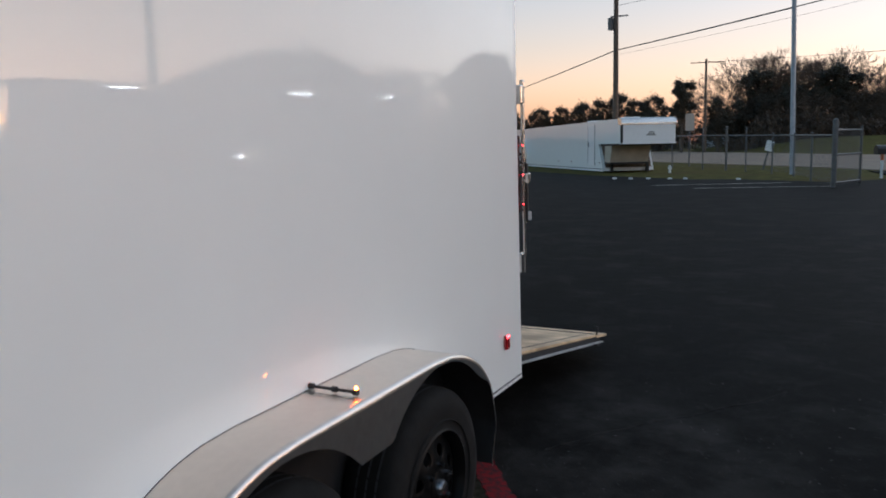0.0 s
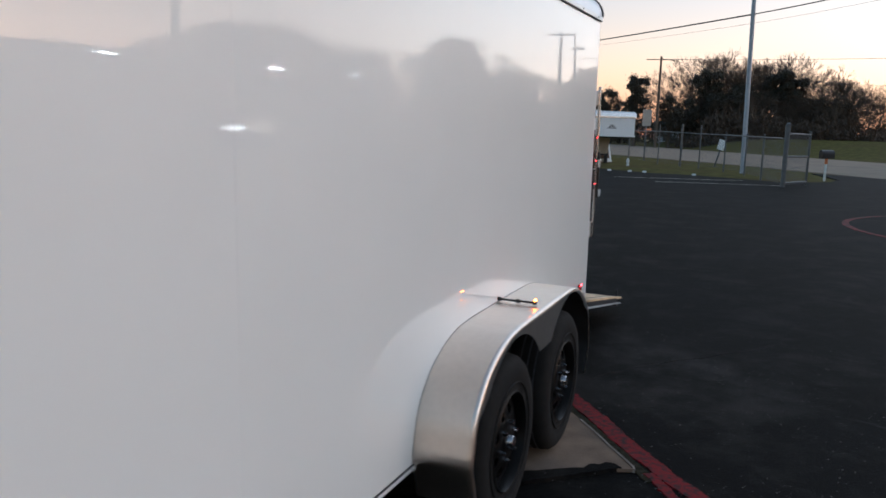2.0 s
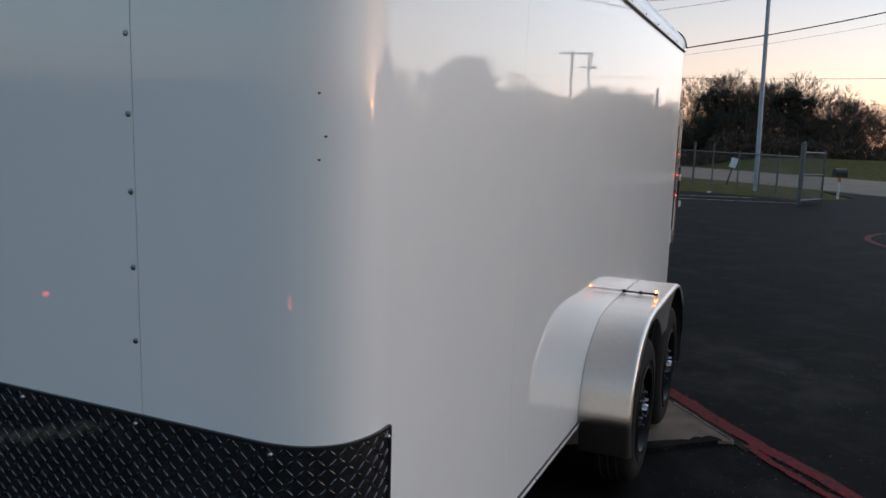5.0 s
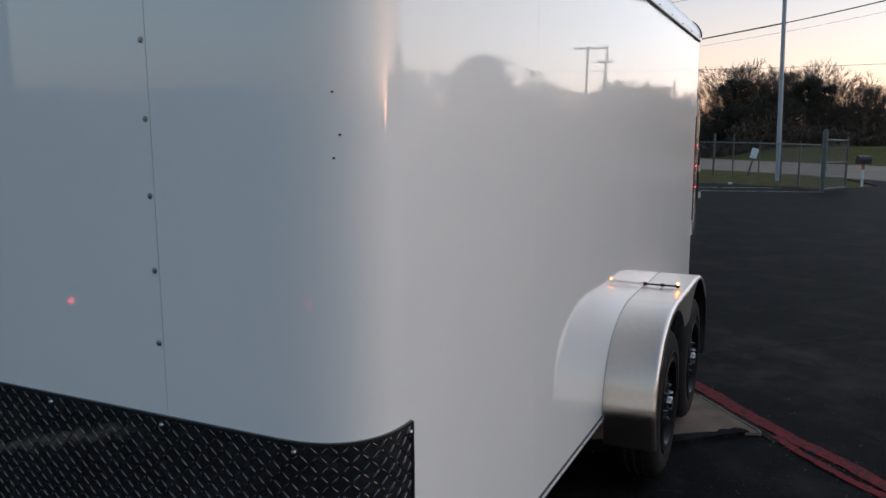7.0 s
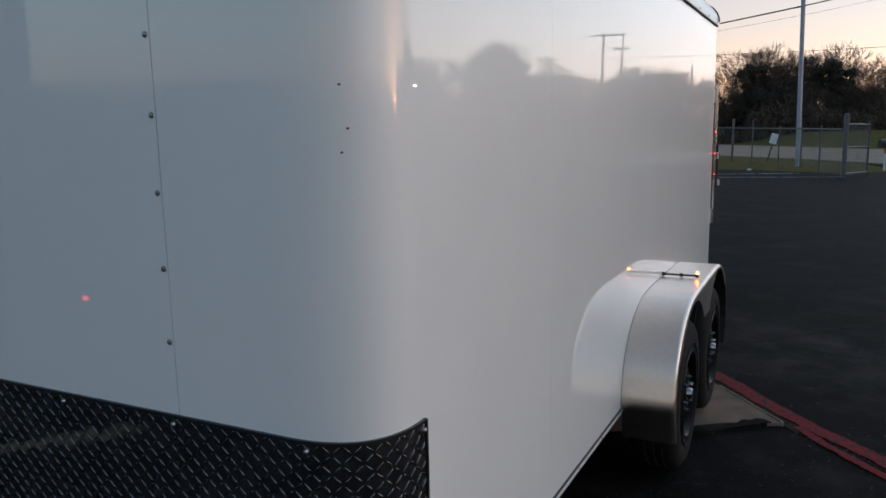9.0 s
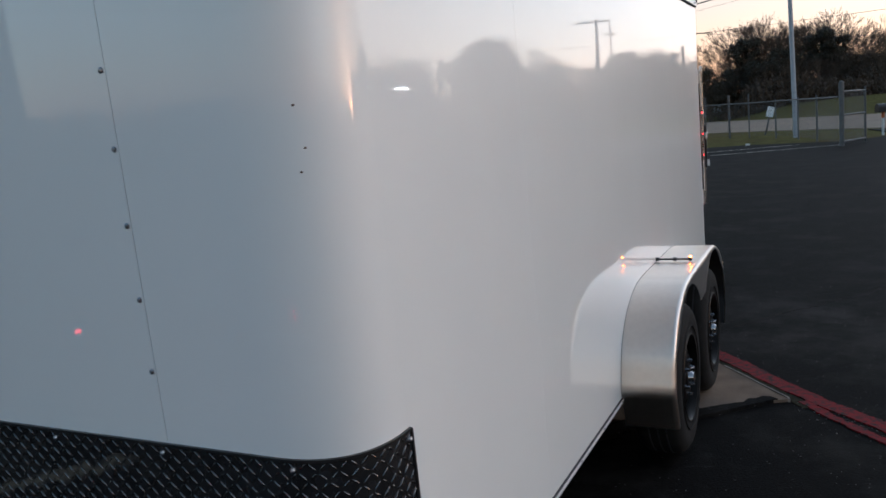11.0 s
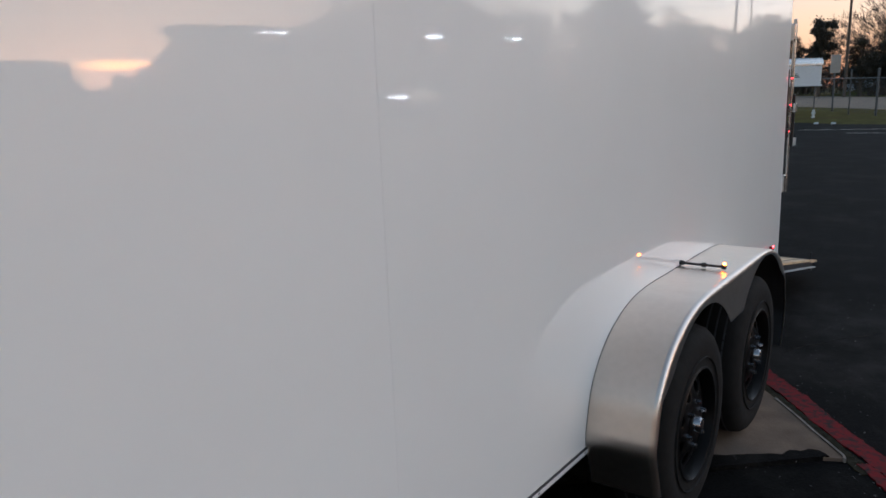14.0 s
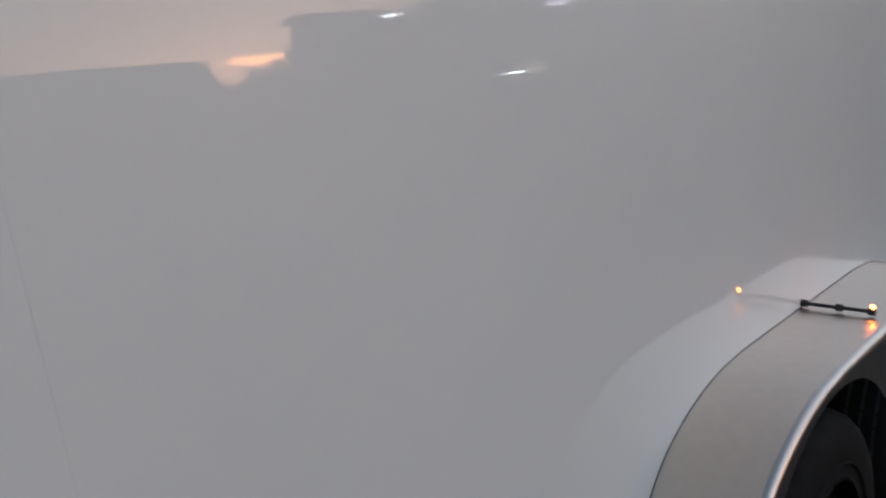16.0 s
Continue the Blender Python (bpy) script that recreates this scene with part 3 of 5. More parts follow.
for y0, y1 in ((NOSE + R_A, SEAM_Y - 0.0004), (SEAM_Y + 0.0004, -0.012)):
    part("side_panel", slab(B(), [(y0, sill(y0) + 0.016), (y1, sill(y1) + 0.016), (y1, TOP), (y0, TOP)], "x", -0.03, 0), WHITE, trailer, "glossy white side skin")
part("side_panel", box(B(), (WIDE, NOSE + R_A, FLOOR), (WIDE + 0.03, -0.012, TOP)), WHITE, trailer, "glossy white side skin")
part("seam", box(B(), (-0.03, SEAM_Y - 0.002, sill(SEAM_Y) + 0.02), (-0.0006, SEAM_Y + 0.002, TOP)), SEAM, trailer, "thin dark panel seam")
for x0, x1 in ((SEAM_X + 0.0009, -R_C), (-1.6, SEAM_X - 0.0009), (WIDE + R_C, -1.6024)):
    part("front_panel", box(B(), (x0, NOSE, FLOOR), (x1, NOSE + 0.03, TOP)), WHITE, trailer, "glossy white front skin")
part("seam", box(B(), (SEAM_X - 0.002, NOSE + 0.0015, FLOOR), (SEAM_X + 0.002, NOSE + 0.03, TOP)), GAP, trailer, "thin dark panel seam")
ring = corner_curve() + corner_curve(-0.03)[::-1]
part("corner_panel", slab(B(), ring, "z", FLOOR, TOP), WHITE, trailer, "rounded white front corner", smooth=40)
part("corner_panel", slab(B(), [(WIDE - x, y) for x, y in ring], "z", FLOOR, TOP), WHITE, trailer, "rounded white front corner", smooth=40)
part("floor", box(B(), (WIDE + 0.03, NOSE + 0.17, FLOOR + 0.09), (-0.03, -0.02, FLOOR + 0.14)), RAMP_WOOD, trailer)

# roof with a rounded cove along each side, dark joint and rivets under it
roof_line = [(0.014, TOP + 0.004), (0.014, TOP + 0.025)] + arc(-0.11, TOP + 0.03, 0.12, 0, 90, 10) + arc(WIDE + 0.11, TOP + 0.03, 0.12, 90, 180, 10) + [(WIDE - 0.014, TOP + 0.025), (WIDE - 0.014, TOP + 0.004)]
part("roof", slab(B(), roof_line, "y", NOSE + 0.01, 0.012), TRIM_WHITE, trailer, "white roof with rounded cove edge", smooth=35)
part("roof_joint", box(B(), (-0.02, NOSE + 0.1, TOP - 0.002), (0.011, 0.008, TOP + 0.004)), GAP, trailer, "dark sealant line under the roof cove")
cap_line = arc(-0.11, TOP + 0.03, 0.128, 0, 90, 10) + arc(-0.11, TOP + 0.03, 0.112, 90, 0, 10)
part("roof_end_trim", slab(B(), cap_line, "y", 0.0, 0.018), GAP, trailer, "dark edge of the roof end")
for i in range(9):
    y = -0.12 - 0.4 * i
    part("rivet", ball(B(), (0.015, y, TOP + 0.015), 0.005, 8), SCREW, trailer)

# screws on the front seam and on the rounded corner
for i in range(8):
    part("screw", ball(B(), (SEAM_X - 0.012, NOSE - 0.001, 1.225 + 0.157 * i), 0.0065, 10, (1, 0.5, 1)), SCREW, trailer)
for x, z in ((-0.068, 1.621), (-0.058, 1.664), (-0.068, 1.742)):
    part("screw", ball(B(), (x, NOSE + R_A * (1 - math.sqrt(-x / R_C)) ** 2 - 0.001, z), 0.0036, 10, (1, 0.6, 0.6)), RUSTY_SCREW, trailer, "small rusty screw")

# bottom rail
part("bottom_rail", slab(B(), [(NOSE + 0.16, sill(NOSE + 0.16)), (-0.004, sill(0)), (-0.004, sill(0) + 0.021), (NOSE + 0.16, sill(NOSE + 0.16) + 0.021)], "x", -0.03, 0.006), TRIM_WHITE, trailer, "white bottom rail with screws")
part("rail_joint", slab(B(), [(NOSE + 0.16, sill(NOSE + 0.16) + 0.019), (-0.004, sill(0) + 0.019), (-0.004, sill(0) + 0.0225), (NOSE + 0.16, sill(NOSE + 0.16) + 0.0225)], "x", -0.03, 0.0075), GAP, trailer, "dark joint over the bottom rail")
part("rail_joint", slab(B(), [(NOSE + 0.16, sill(NOSE + 0.16) + 0.0005), (-0.004, sill(0) + 0.0005), (-0.004, sill(0) + 0.003), (NOSE + 0.16, sill(NOSE + 0.16) + 0.003)], "x", -0.03, 0.0072), GAP, trailer, "dark lower edge of the bottom rail")
part("underbelly", box(B(), (WIDE + 0.032, NOSE + 0.16, FLOOR + 0.078), (-0.031, -0.021, FLOOR + 0.087)), STEEL_BLACK, trailer, "black underside of the floor")
for i in range(14):
    part("screw", ball(B(), (0.0065, -0.2 - 0.31 * i, sill(-0.2 - 0.31 * i) + 0.011), 0.004, 8), SCREW, trailer)
for x in (-0.25, -1.85):
    part("frame_rail", box(B(), (x - 0.04, NOSE + 0.05, 0.285), (x + 0.04, -0.02, 0.395)), STEEL_BLACK, trailer)
for i in range(9):
    part("cross_member", box(B(), (WIDE + 0.05, -0.25 - 0.52 * i, 0.33), (-0.27, -0.20 - 0.52 * i, 0.396)), STEEL_BLACK, trailer)

# stone guard of tread plate round the nose
GUARD = 1.062
part("guard_sheet", box(B(), (WIDE + R_C, NOSE - 0.004, FLOOR), (-R_C, NOSE - 0.0005, GUARD)), PLATE, trailer, "black diamond tread plate")
o = corner_curve(0.004) + [(0.004, -4.436)]
i_ = [(0.0005, -4.436)] + corner_curve(0.0005)[::-1]
part("guard_sheet", slab(B(), o + i_, "z", FLOOR, GUARD), PLATE, trailer, "black diamond tread plate", smooth=40)
part("guard_edge", box(B(), (0.0005, -4.442, FLOOR), (0.009, -4.434, GUARD + 0.002), 0.002), BLACK_PLASTIC, trailer)
edge = [(WIDE + R_C, NOSE - 0.007)] + corner_curve(0.007) + [(0.007, -4.436)]
edge_in = [(WIDE + R_C, NOSE)] + corner_curve() + [(0.0, -4.436)]
part("guard_edge", slab(B(), edge + edge_in[::-1], "z", GUARD - 0.003, GUARD + 0.003), BLACK_PLASTIC, trailer)


def guard_point(u, out):
    """u metres along the guard from its side edge, forwards round the corner and then across the nose."""
    straight = -4.436 - (NOSE + R_A)
    if u < straight:
        return Vector((out, -4.436 - u, 0)), Vector((1, 0, 0))
    u -= straight
    if u < BEND[-1]:
        t = float(np.interp(u, BEND, np.linspace(0, 1, len(BEND))))
        n = Vector((R_A * (1 - t), -R_C * t, 0)).normalized()
        return Vector((-R_C * t * t, NOSE + R_A - R_A * (2 * t - t * t), 0)) + n * out, n
    return Vector((-R_C - (u - BEND[-1]), NOSE - out, 0)), Vector((0, -1, 0))


_c = corner_curve(0.0, 60)[::-1]
BEND = np.concatenate(([0.0], np.cumsum([math.dist(p, q) for p, q in zip(_c, _c[1:])])))


bm = B()
P_U, P_Z = 0.0205, 0.0205
for j in range(int((GUARD - FLOOR - 0.012) / P_Z)):
    for i in range(96):
        u, z = 0.014 + i * P_U, GUARD - 0.012 - j * P_Z
        tilt = 1 if (i + j) % 2 else -1
        rings = []
        for size, out in ((1.0, 0.0038), (0.80, 0.0056), (0.35, 0.0063)):
            ring = []
            for k in range(6):
                a = 2 * math.pi * k / 6
                du, dz = 0.0116 * size * math.cos(a), 0.0018 * size * math.sin(a)
                ca, sa = math.cos(radians(45 * tilt)), math.sin(radians(45 * tilt))
                p, n = guard_point(max(0.001, u + du * ca - dz * sa), out)
                ring.append(bm.verts.new((p.x, p.y, z + du * sa + dz * ca)))
            rings.append(ring)
        for r0, r1 in zip(rings, rings[1:]):
            for k in range(6):
                bm.faces.new((r0[k], r0[(k + 1) % 6], r1[(k + 1) % 6], r1[k]))
        bm.faces.new(rings[-1])
part("tread_pattern", bm, LUG, trailer, "raised worn diamond tread", smooth=80, kind="stuff")
for i in range(7):
    p, n = guard_point(0.28 + 0.345 * (i - 1) if i else 0.012, 0.006)
    part("screw", ball(B(), (p.x, p.y, GUARD - 0.018), 0.006, 8), SCREW, trailer)

# fender: bent sheet from nose-side foot over the flat top to the tail-side foot
CEN_Y = -1.755


def fender_line(drop=0.0):
    half = [(0.860, 0.305), (0.880, 0.372), (0.900, 0.432), (0.909, 0.462), (0.909, 0.490), (0.900, 0.530), (0.862, 0.648), (0.77, 0.751), (0.65, 0.815), (0.53, 0.848), (0.43, 0.857), (0.30, 0.859)]
    pts = half + [(-d, z - 0.031 * d) for d, z in half[::-1]]
    smooth_pts = []
    n = len(pts)
    for i in range(n - 1):
        p0, p1, p2, p3 = pts[max(i - 1, 0)], pts[i], pts[i + 1], pts[min(i + 2, n - 1)]
        for s in range(5):
            t = s / 5
            q = []
            for k in range(2):
                q.append(0.5 * (2 * p1[k] + (p2[k] - p0[k]) * t + (2 * p0[k] - 5 * p1[k] + 4 * p2[k] - p3[k]) * t * t + (3 * p1[k] - p0[k] - 3 * p2[k] + p3[k]) * t ** 3))
            smooth_pts.append((CEN_Y - q[0], q[1] - drop))
    smooth_pts.append((CEN_Y - pts[-1][0], pts[-1][1] - drop))
    return smooth_pts


def fender(parent, x_wall, side):
    line = fender_line()
    mid = (CEN_Y, 0.40)
    W, ROLL = 0.226, 0.019
    th = []
    for y, z in line:
        d = Vector((0, mid[0] - y, mid[1] - z)).normalized() * 0.004
        th.append(d)
    bm = strip(B(), [(x_wall, y, z) for y, z in line], [(x_wall + side * (W - ROLL), y, z) for y, z in line], th)
    # rolled outer edge
    rows = []
    for (y, z), d in zip(line, th):
        n = -d.normalized()
        ring = []
        for a in (0, 25, 50, 75, 100):
            c = Vector((x_wall + side * (W - ROLL), y, z)) - n * ROLL
            ring.append(bm.verts.new(c + n * ROLL * math.cos(radians(a)) + Vector((side, 0, 0)) * ROLL * math.sin(radians(a))))
        rows.append(ring)
    for r0, r1 in zip(rows, rows[1:]):
        for k in range(4):
            bm.faces.new((r0[k], r0[k + 1], r1[k + 1], r1[k]))
    top = part("fender", bm, ALU, parent, "brushed aluminium tandem fender", smooth=50)
    part("fender_bead", strip(B(), [(x_wall + side * 0.0005, y, z) for y, z in line], [(x_wall + side * 0.0012, y, z) for y, z in line], [-d * 0.5 for d in th]), GAP, top, "thin dark sealant bead along the wall")
    # Black sheet under the fender: its shade put into the colour.
    part("fender_liner", strip(B(), [(x_wall + side * 0.004, y + d.y * 1.4, z + d.z * 1.4) for (y, z), d in zip(line, th)], [(x_wall + side * (W - 0.006), y + d.y * 1.4, z + d.z * 1.4) for (y, z), d in zip(line, th)], th), STEEL_BLACK, top, "black sheet standing in for the shade under the fender", smooth=50)
    # skirt plate with two wheel arches and a rounded tongue between them
    bm = B()
    n = 90
    y_lo, y_hi = line[0][0] + 0.004, line[-1][0] - 0.004
    prev = None
    lz = [p[1] for p in line]
    ly = [p[0] for p in line]
    for i in range(n + 1):
        y = y_lo + (y_hi - y_lo) * i / n
        ztop = float(np.interp(y, ly, lz)) - 0.018
        zs = []
        for cy in (HUBS[0][0], HUBS[1][0]):
            d = abs(y - cy)
            zs.append(0.385 + math.sqrt(max(0, 0.438 ** 2 - d * d)) if d < 0.438 else 0.20)
        zb = max(zs)
        if y_lo + 0.45 < y < y_hi - 0.45:
            zb = max(zb, 0.672)
        zb = max(min(zb, ztop - 0.004), 0.37 if y < CEN_Y else 0.335)
        f = min(1.0, max(0.0, (y - HUBS[1][0] - 0.30) / 0.11, (HUBS[0][0] - 0.32 - y) / 0.11))
        zb = zb * (1 - f) + (ztop - 0.012) * f
        zb = min(zb, ztop - 0.003)
        cur = [bm.verts.new((x_wall + side * (W + dx), y, zz)) for dx, zz in ((-0.004, ztop), (-0.001, ztop), (-0.001, zb), (-0.004, zb))]
        if prev:
            for k in range(4):
                bm.faces.new((prev[k], prev[(k + 1) % 4], cur[(k + 1) % 4], cur[k]))
        prev = cur
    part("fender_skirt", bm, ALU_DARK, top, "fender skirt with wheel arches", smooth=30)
    return top


HUBS = ((-2.185, 0.385), (-1.338, 0.371))
# Skirt metal, set darker than the fender top.
ALU_DARK = material("darker_aluminium", (0.30, 0.315, 0.32), 0.40, metal=1.0, spread=0.1)
fender(trailer, 0.0, 1)
# Black sheet laid over the white wall to darken the wheel arch.
part("wheel_shield", slab(B(), [(CEN_Y + (y - CEN_Y) * 0.992, 0.40 + (z - 0.40) * 0.985) for y, z in fender_line()], "x", 0.0005, 0.004), STEEL_BLACK, trailer, "black sheet added behind the wheels")
fender(trailer, WIDE, -1)

# marker lamp bar on the fender
bar = part("marker_lamp", rod(B(), (0.002, -1.788, 0.868), (0.176, -1.784, 0.868), 0.005, 0.005, 10), BLACK_PLASTIC, trailer, "black lamp bar across the fender")
for x in (0.008, 0.095, 0.172):
    part("lamp_collar", rod(B(), (x - 0.008, -1.786, 0.868), (x + 0.008, -1.786, 0.868), 0.0095, 0.0095, 10), BLACK_PLASTIC, bar)
part("amber_lens", ball(B(), (0.173, -1.784, 0.879), 0.0058, 12, (1, 1, 1.3)), AMBER, bar, "glowing amber lens")

# red side marker at the tail
lamp = part("side_marker", box(B(), (0.0, -0.230, 0.552), (0.018, -0.184, 0.626), 0.006), RED_LENS, trailer, "red side marker lamp")
part("lit_led", box(B(), (0.012, -0.226, 0.613), (0.0195, -0.188, 0.624), 0.003), RED_LED, lamp)


HUB_METAL = material("dull_zinc", (0.42, 0.42, 0.43), 0.25, metal=1.0, spread=0.2)


# ---- wheels ----
def wheel(parent, x_face, side, hub_y, hub_z, radius=0.353):
    m = pose(x_face, hub_y, hub_z, 0, 0, 0 if side > 0 else 180)
    prof = [(0.0, 0.205), (-0.004, 0.225), (-0.001, 0.25), (0.004, 0.28), (0.0, 0.312), (-0.012, 0.333), (-0.03, radius - 0.006), (-0.06, radius), (-0.15, radius), (-0.18, radius - 0.006),
            (-0.198, 0.333), (-0.21, 0.312), (-0.214, 0.285), (-0.209, 0.25), (-0.206, 0.225), (-0.21, 0.205)]
    t_bm = turned(B(), [(d - 0.012, r) for d, r in prof], 56)
    # grooves: narrow raised tread ribs, and shoulder blocks
    tyre = part("tyre", t_bm, RUBBER, parent, "black trailer tyre", smooth=40)
    tyre.matrix_basis = m
    for d in (-0.075, -0.112, -0.15):
        part("tread_groove", turned(B(), [(d - 0.004, radius + 0.0006), (d + 0.004, radius + 0.0006), (d + 0.004, radius - 0.004), (d - 0.004, radius - 0.004)], 48), GAP, tyre)
    for r in (0.240,):
        part("sidewall_rib", turned(B(), [(-0.0115, r - 0.003), (-0.006, r), (-0.0115, r + 0.003)], 48), RUBBER, tyre, smooth=40)
    bm = turned(B(), [(-0.012, 0.207), (-0.008, 0.200), (-0.03, 0.190), (-0.055, 0.186), (-0.20, 0.18), (-0.205, 0.205), (-0.20, 0.209)], 48)
    part("rim", bm, RIM, tyre, "black steel wheel rim", smooth=40)
    # dished disc with a ring of round holes
    def depth(r):
        return float(np.interp(r, (0.05, 0.10, 0.15, 0.187), (-0.025, -0.025, -0.040, -0.056)))

    bm = B()
    n_h, r_h, hole = 8, 0.127, 0.024
    v_h = r_h * math.pi / n_h
    u0, u1 = 0.05 - r_h, 0.187 - r_h
    angles = sorted({round(q, 5) for q in [2 * math.pi * k / 24 for k in range(24)] + [math.atan2(s * v_h, u) % (2 * math.pi) for u in (u0, u1) for s in (1, -1)]})
    for k in range(n_h):
        mid = 2 * math.pi * (k + 0.5) / n_h
        rims = [[], [], [], []]
        for q in angles:
            cu, cv = math.cos(q), math.sin(q)
            far = min((u1 / cu if cu > 1e-6 else u0 / cu if cu < -1e-6 else 9.0), (v_h / abs(cv) if abs(cv) > 1e-6 else 9.0))
            for ring, (dist, dx) in zip(rims, ((far, 0.0), (hole + 0.005, 0.0), (hole, -0.002), (hole, -0.010))):
                r, a = r_h + cu * dist, mid + cv * dist / r_h
                ring.append(bm.verts.new((depth(r) + dx, r * math.cos(a), r * math.sin(a))))
        m_ = len(angles)
        for r0, r1 in zip(rims, rims[1:]):
            for j in range(m_):
                bm.faces.new((r0[j], r0[(j + 1) % m_], r1[(j + 1) % m_], r1[j]))
    bmesh.ops.remove_doubles(bm, verts=bm.verts, dist=0.0002)
    part("wheel_disc", bm, RIM, tyre, "black steel disc with round holes", smooth=50)
    part("brake_drum", turned(B(), [(-0.10, 0.02), (-0.095, 0.14), (-0.16, 0.145), (-0.16, 0.02)], 32), STEEL_BLACK, tyre, smooth=40)
    part("wheel_centre", turned(B(), [(-0.04, 0.02), (-0.020, 0.02), (-0.018, 0.045), (-0.023, 0.056), (-0.04, 0.05)], 32), RIM, tyre, smooth=40)
    part("hub_cap", turned(B(), [(-0.04, 0.001), (-0.04, 0.029), (-0.004, 0.027), (0.004, 0.023), (0.007, 0.014), (0.008, 0.001)], 28), HUB_METAL, tyre, "bright hub cap", smooth=35)
    for k in range(6):
        a = 2 * math.pi * k / 6 + 0.3
        y, z = 0.078 * math.cos(a), 0.078 * math.sin(a)
        part("lug_nut", rod(B(), (-0.027, y, z), (-0.005, y, z), 0.011, 0.008, 6), HUB_METAL, tyre, smooth=30)


for hy, hz in HUBS:
    wheel(trailer, 0.222, 1, hy, hz)
    wheel(trailer, WIDE - 0.222, -1, hy, hz)
    part("axle", rod(B(), (WIDE - 0.05, hy, hz - 0.03), (0.05, hy, hz - 0.03), 0.035), STEEL_BLACK, trailer)

LENS_DARK = material("dark_red_lens", (0.05, 0.008, 0.009), 0.25, coat=0.5)
# ---- rear frame, door hardware and lowered ramp ----
for x in (-0.05, WIDE):
    part("rear_post", box(B(), (x, -0.011, FLOOR - 0.045), (x + 0.05, 0.012, TOP), 0.004), TRIM_WHITE, trailer, "white rear frame post")
part("rear_header", box(B(), (WIDE + 0.046, -0.011, TOP - 0.14), (-0.046, 0.028, TOP + 0.0), 0.004), TRIM_WHITE, trailer)
part("rear_sill", box(B(), (WIDE + 0.046, -0.011, FLOOR - 0.05), (-0.046, 0.028, FLOOR + 0.045), 0.004), STEEL_BLACK, trailer)
bar = part("latch_bar", rod(B(), (0.014, 0.05, 0.90), (0.014, 0.05, 1.86), 0.009, 0.011, 12), CHROME, trailer, "bright upright latch bar", smooth=40)
part("bar_bracket", box(B(), (-0.02, 0.012, 1.755), (0.024, 0.065, 1.85), 0.008), CHROME, bar, "bright latch bracket")
part("bar_bracket", box(B(), (-0.012, 0.012, 0.90), (0.014, 0.065, 1.0), 0.005), CHROME, bar, "bright latch bracket")
part("bar_cap", box(B(), (0.003, 0.038, 1.845), (0.025, 0.062, 1.875), 0.006), CHROME, bar)
part("tail_lamp_strip", box(B(), (-0.012, 0.012, 1.21), (0.002, 0.038, 1.60), 0.004), LENS_DARK, trailer, "dark tail lamp strip")
for z in (1.252, 1.401, 1.551):
    part("tail_led", ball(B(), (0.014, 0.0400, z), 0.0045, 8), TAIL_LED, bar)
for k in range(9):
    part("tail_led", ball(B(), (0.014, 0.0395, 1.252 + 0.0374 * k), 0.0022, 6), RED_LENS, bar)
part("latch_handle", box(B(), (0.024, 0.045, 1.16), (0.036, 0.065, 1.46), 0.004), BLACK_PLASTIC, trailer, "dark latch handle")
part("latch_keeper", box(B(), (0.024, 0.04, 1.36), (0.046, 0.07, 1.41), 0.004), CHROME, trailer)
part("paper_tag", box(B(), (0.036, 0.05, 1.170), (0.052, 0.053, 1.215)), CURB_WHITE, trailer, "small white paper tag")

R0, R1 = Vector((0, 0.05, 0.425)), Vector((0, 2.0, 0.055))


def ramp_box(x0, x1, t0, t1, up0, up1):
    d = (R1 - R0)
    n = Vector((0, -d.z, d.y)).normalized()
    bm = B()
    vs = []
    for x in (x0, x1):
        for t in (t0, t1):
            for u in (up0, up1):
                vs.append(bm.verts.new(Vector((x, 0, 0)) + R0 + d * t + n * u))
    for f in ((0, 1, 3, 2), (4, 5, 7, 6), (0, 1, 5, 4), (2, 3, 7, 6), (0, 2, 6, 4), (1, 3, 7, 5)):
        bm.faces.new([vs[k] for k in f])
    return bm


part("ramp_core", ramp_box(-1.99, -0.14, 0, 0.985, -0.050, -0.0125), STEEL_BLACK, trailer, "black ramp frame")
part("ramp_skin", ramp_box(-2.0, -0.105, 0, 1.0, -0.060, -0.052), RAMP_SKIN, trailer, "grey outer skin of the lowered ramp")
part("ramp_deck", ramp_box(-1.97, -0.124, 0.01, 0.93, -0.012, 0.004), RAMP_WOOD, trailer, "plywood deck of the lowered ramp")
part("ramp_flap", ramp_box(-1.97, -0.124, 0.94, 1.075, -0.022, -0.003), RAMP_WOOD, trailer, "plywood flap at the ramp end")
for x in (-2.0, -0.15):
    part("ramp_edge", ramp_box(x, x + 0.022, 0, 0.985, -0.051, -0.0135), STEEL_BLACK, trailer)
part("ramp_foot", ramp_box(-1.99, -0.128, 0.955, 1.0, -0.085, -0.043), STEEL_BLACK, trailer)
part("ramp_pin", ramp_box(-0.136, -0.128, 0.945, 0.952, -0.012, 0.06), STEEL_BLACK, trailer)
part("ramp_border", ramp_box(-0.20, -0.19, 0.01, 0.93, 0.004, 0.006), GAP, trailer, "dark scuffed line on the plywood")
part("ramp_hinge", ramp_box(-1.98, -0.13, 0.93, 0.94, -0.012, 0.008), STEEL_BLACK, trailer)

# ---- tongue ahead of the nose, with an unseen lamp stand added ----
part("tongue", box(B(), (-1.11, -5.9, 0.33), (-0.99, NOSE, 0.43), 0.008), STEEL_BLACK, trailer, "black steel tongue")
# Unseen stand, added to hold a red lamp the nose mirrors.
lamp_stand = part("tongue_jack", rod(B(), (-1.47, -5.22, 0.02), (-1.47, -5.22, 1.06), 0.035, 0.03, 14), STEEL_BLACK, trailer, "added black stand carrying a red lamp, out of view")
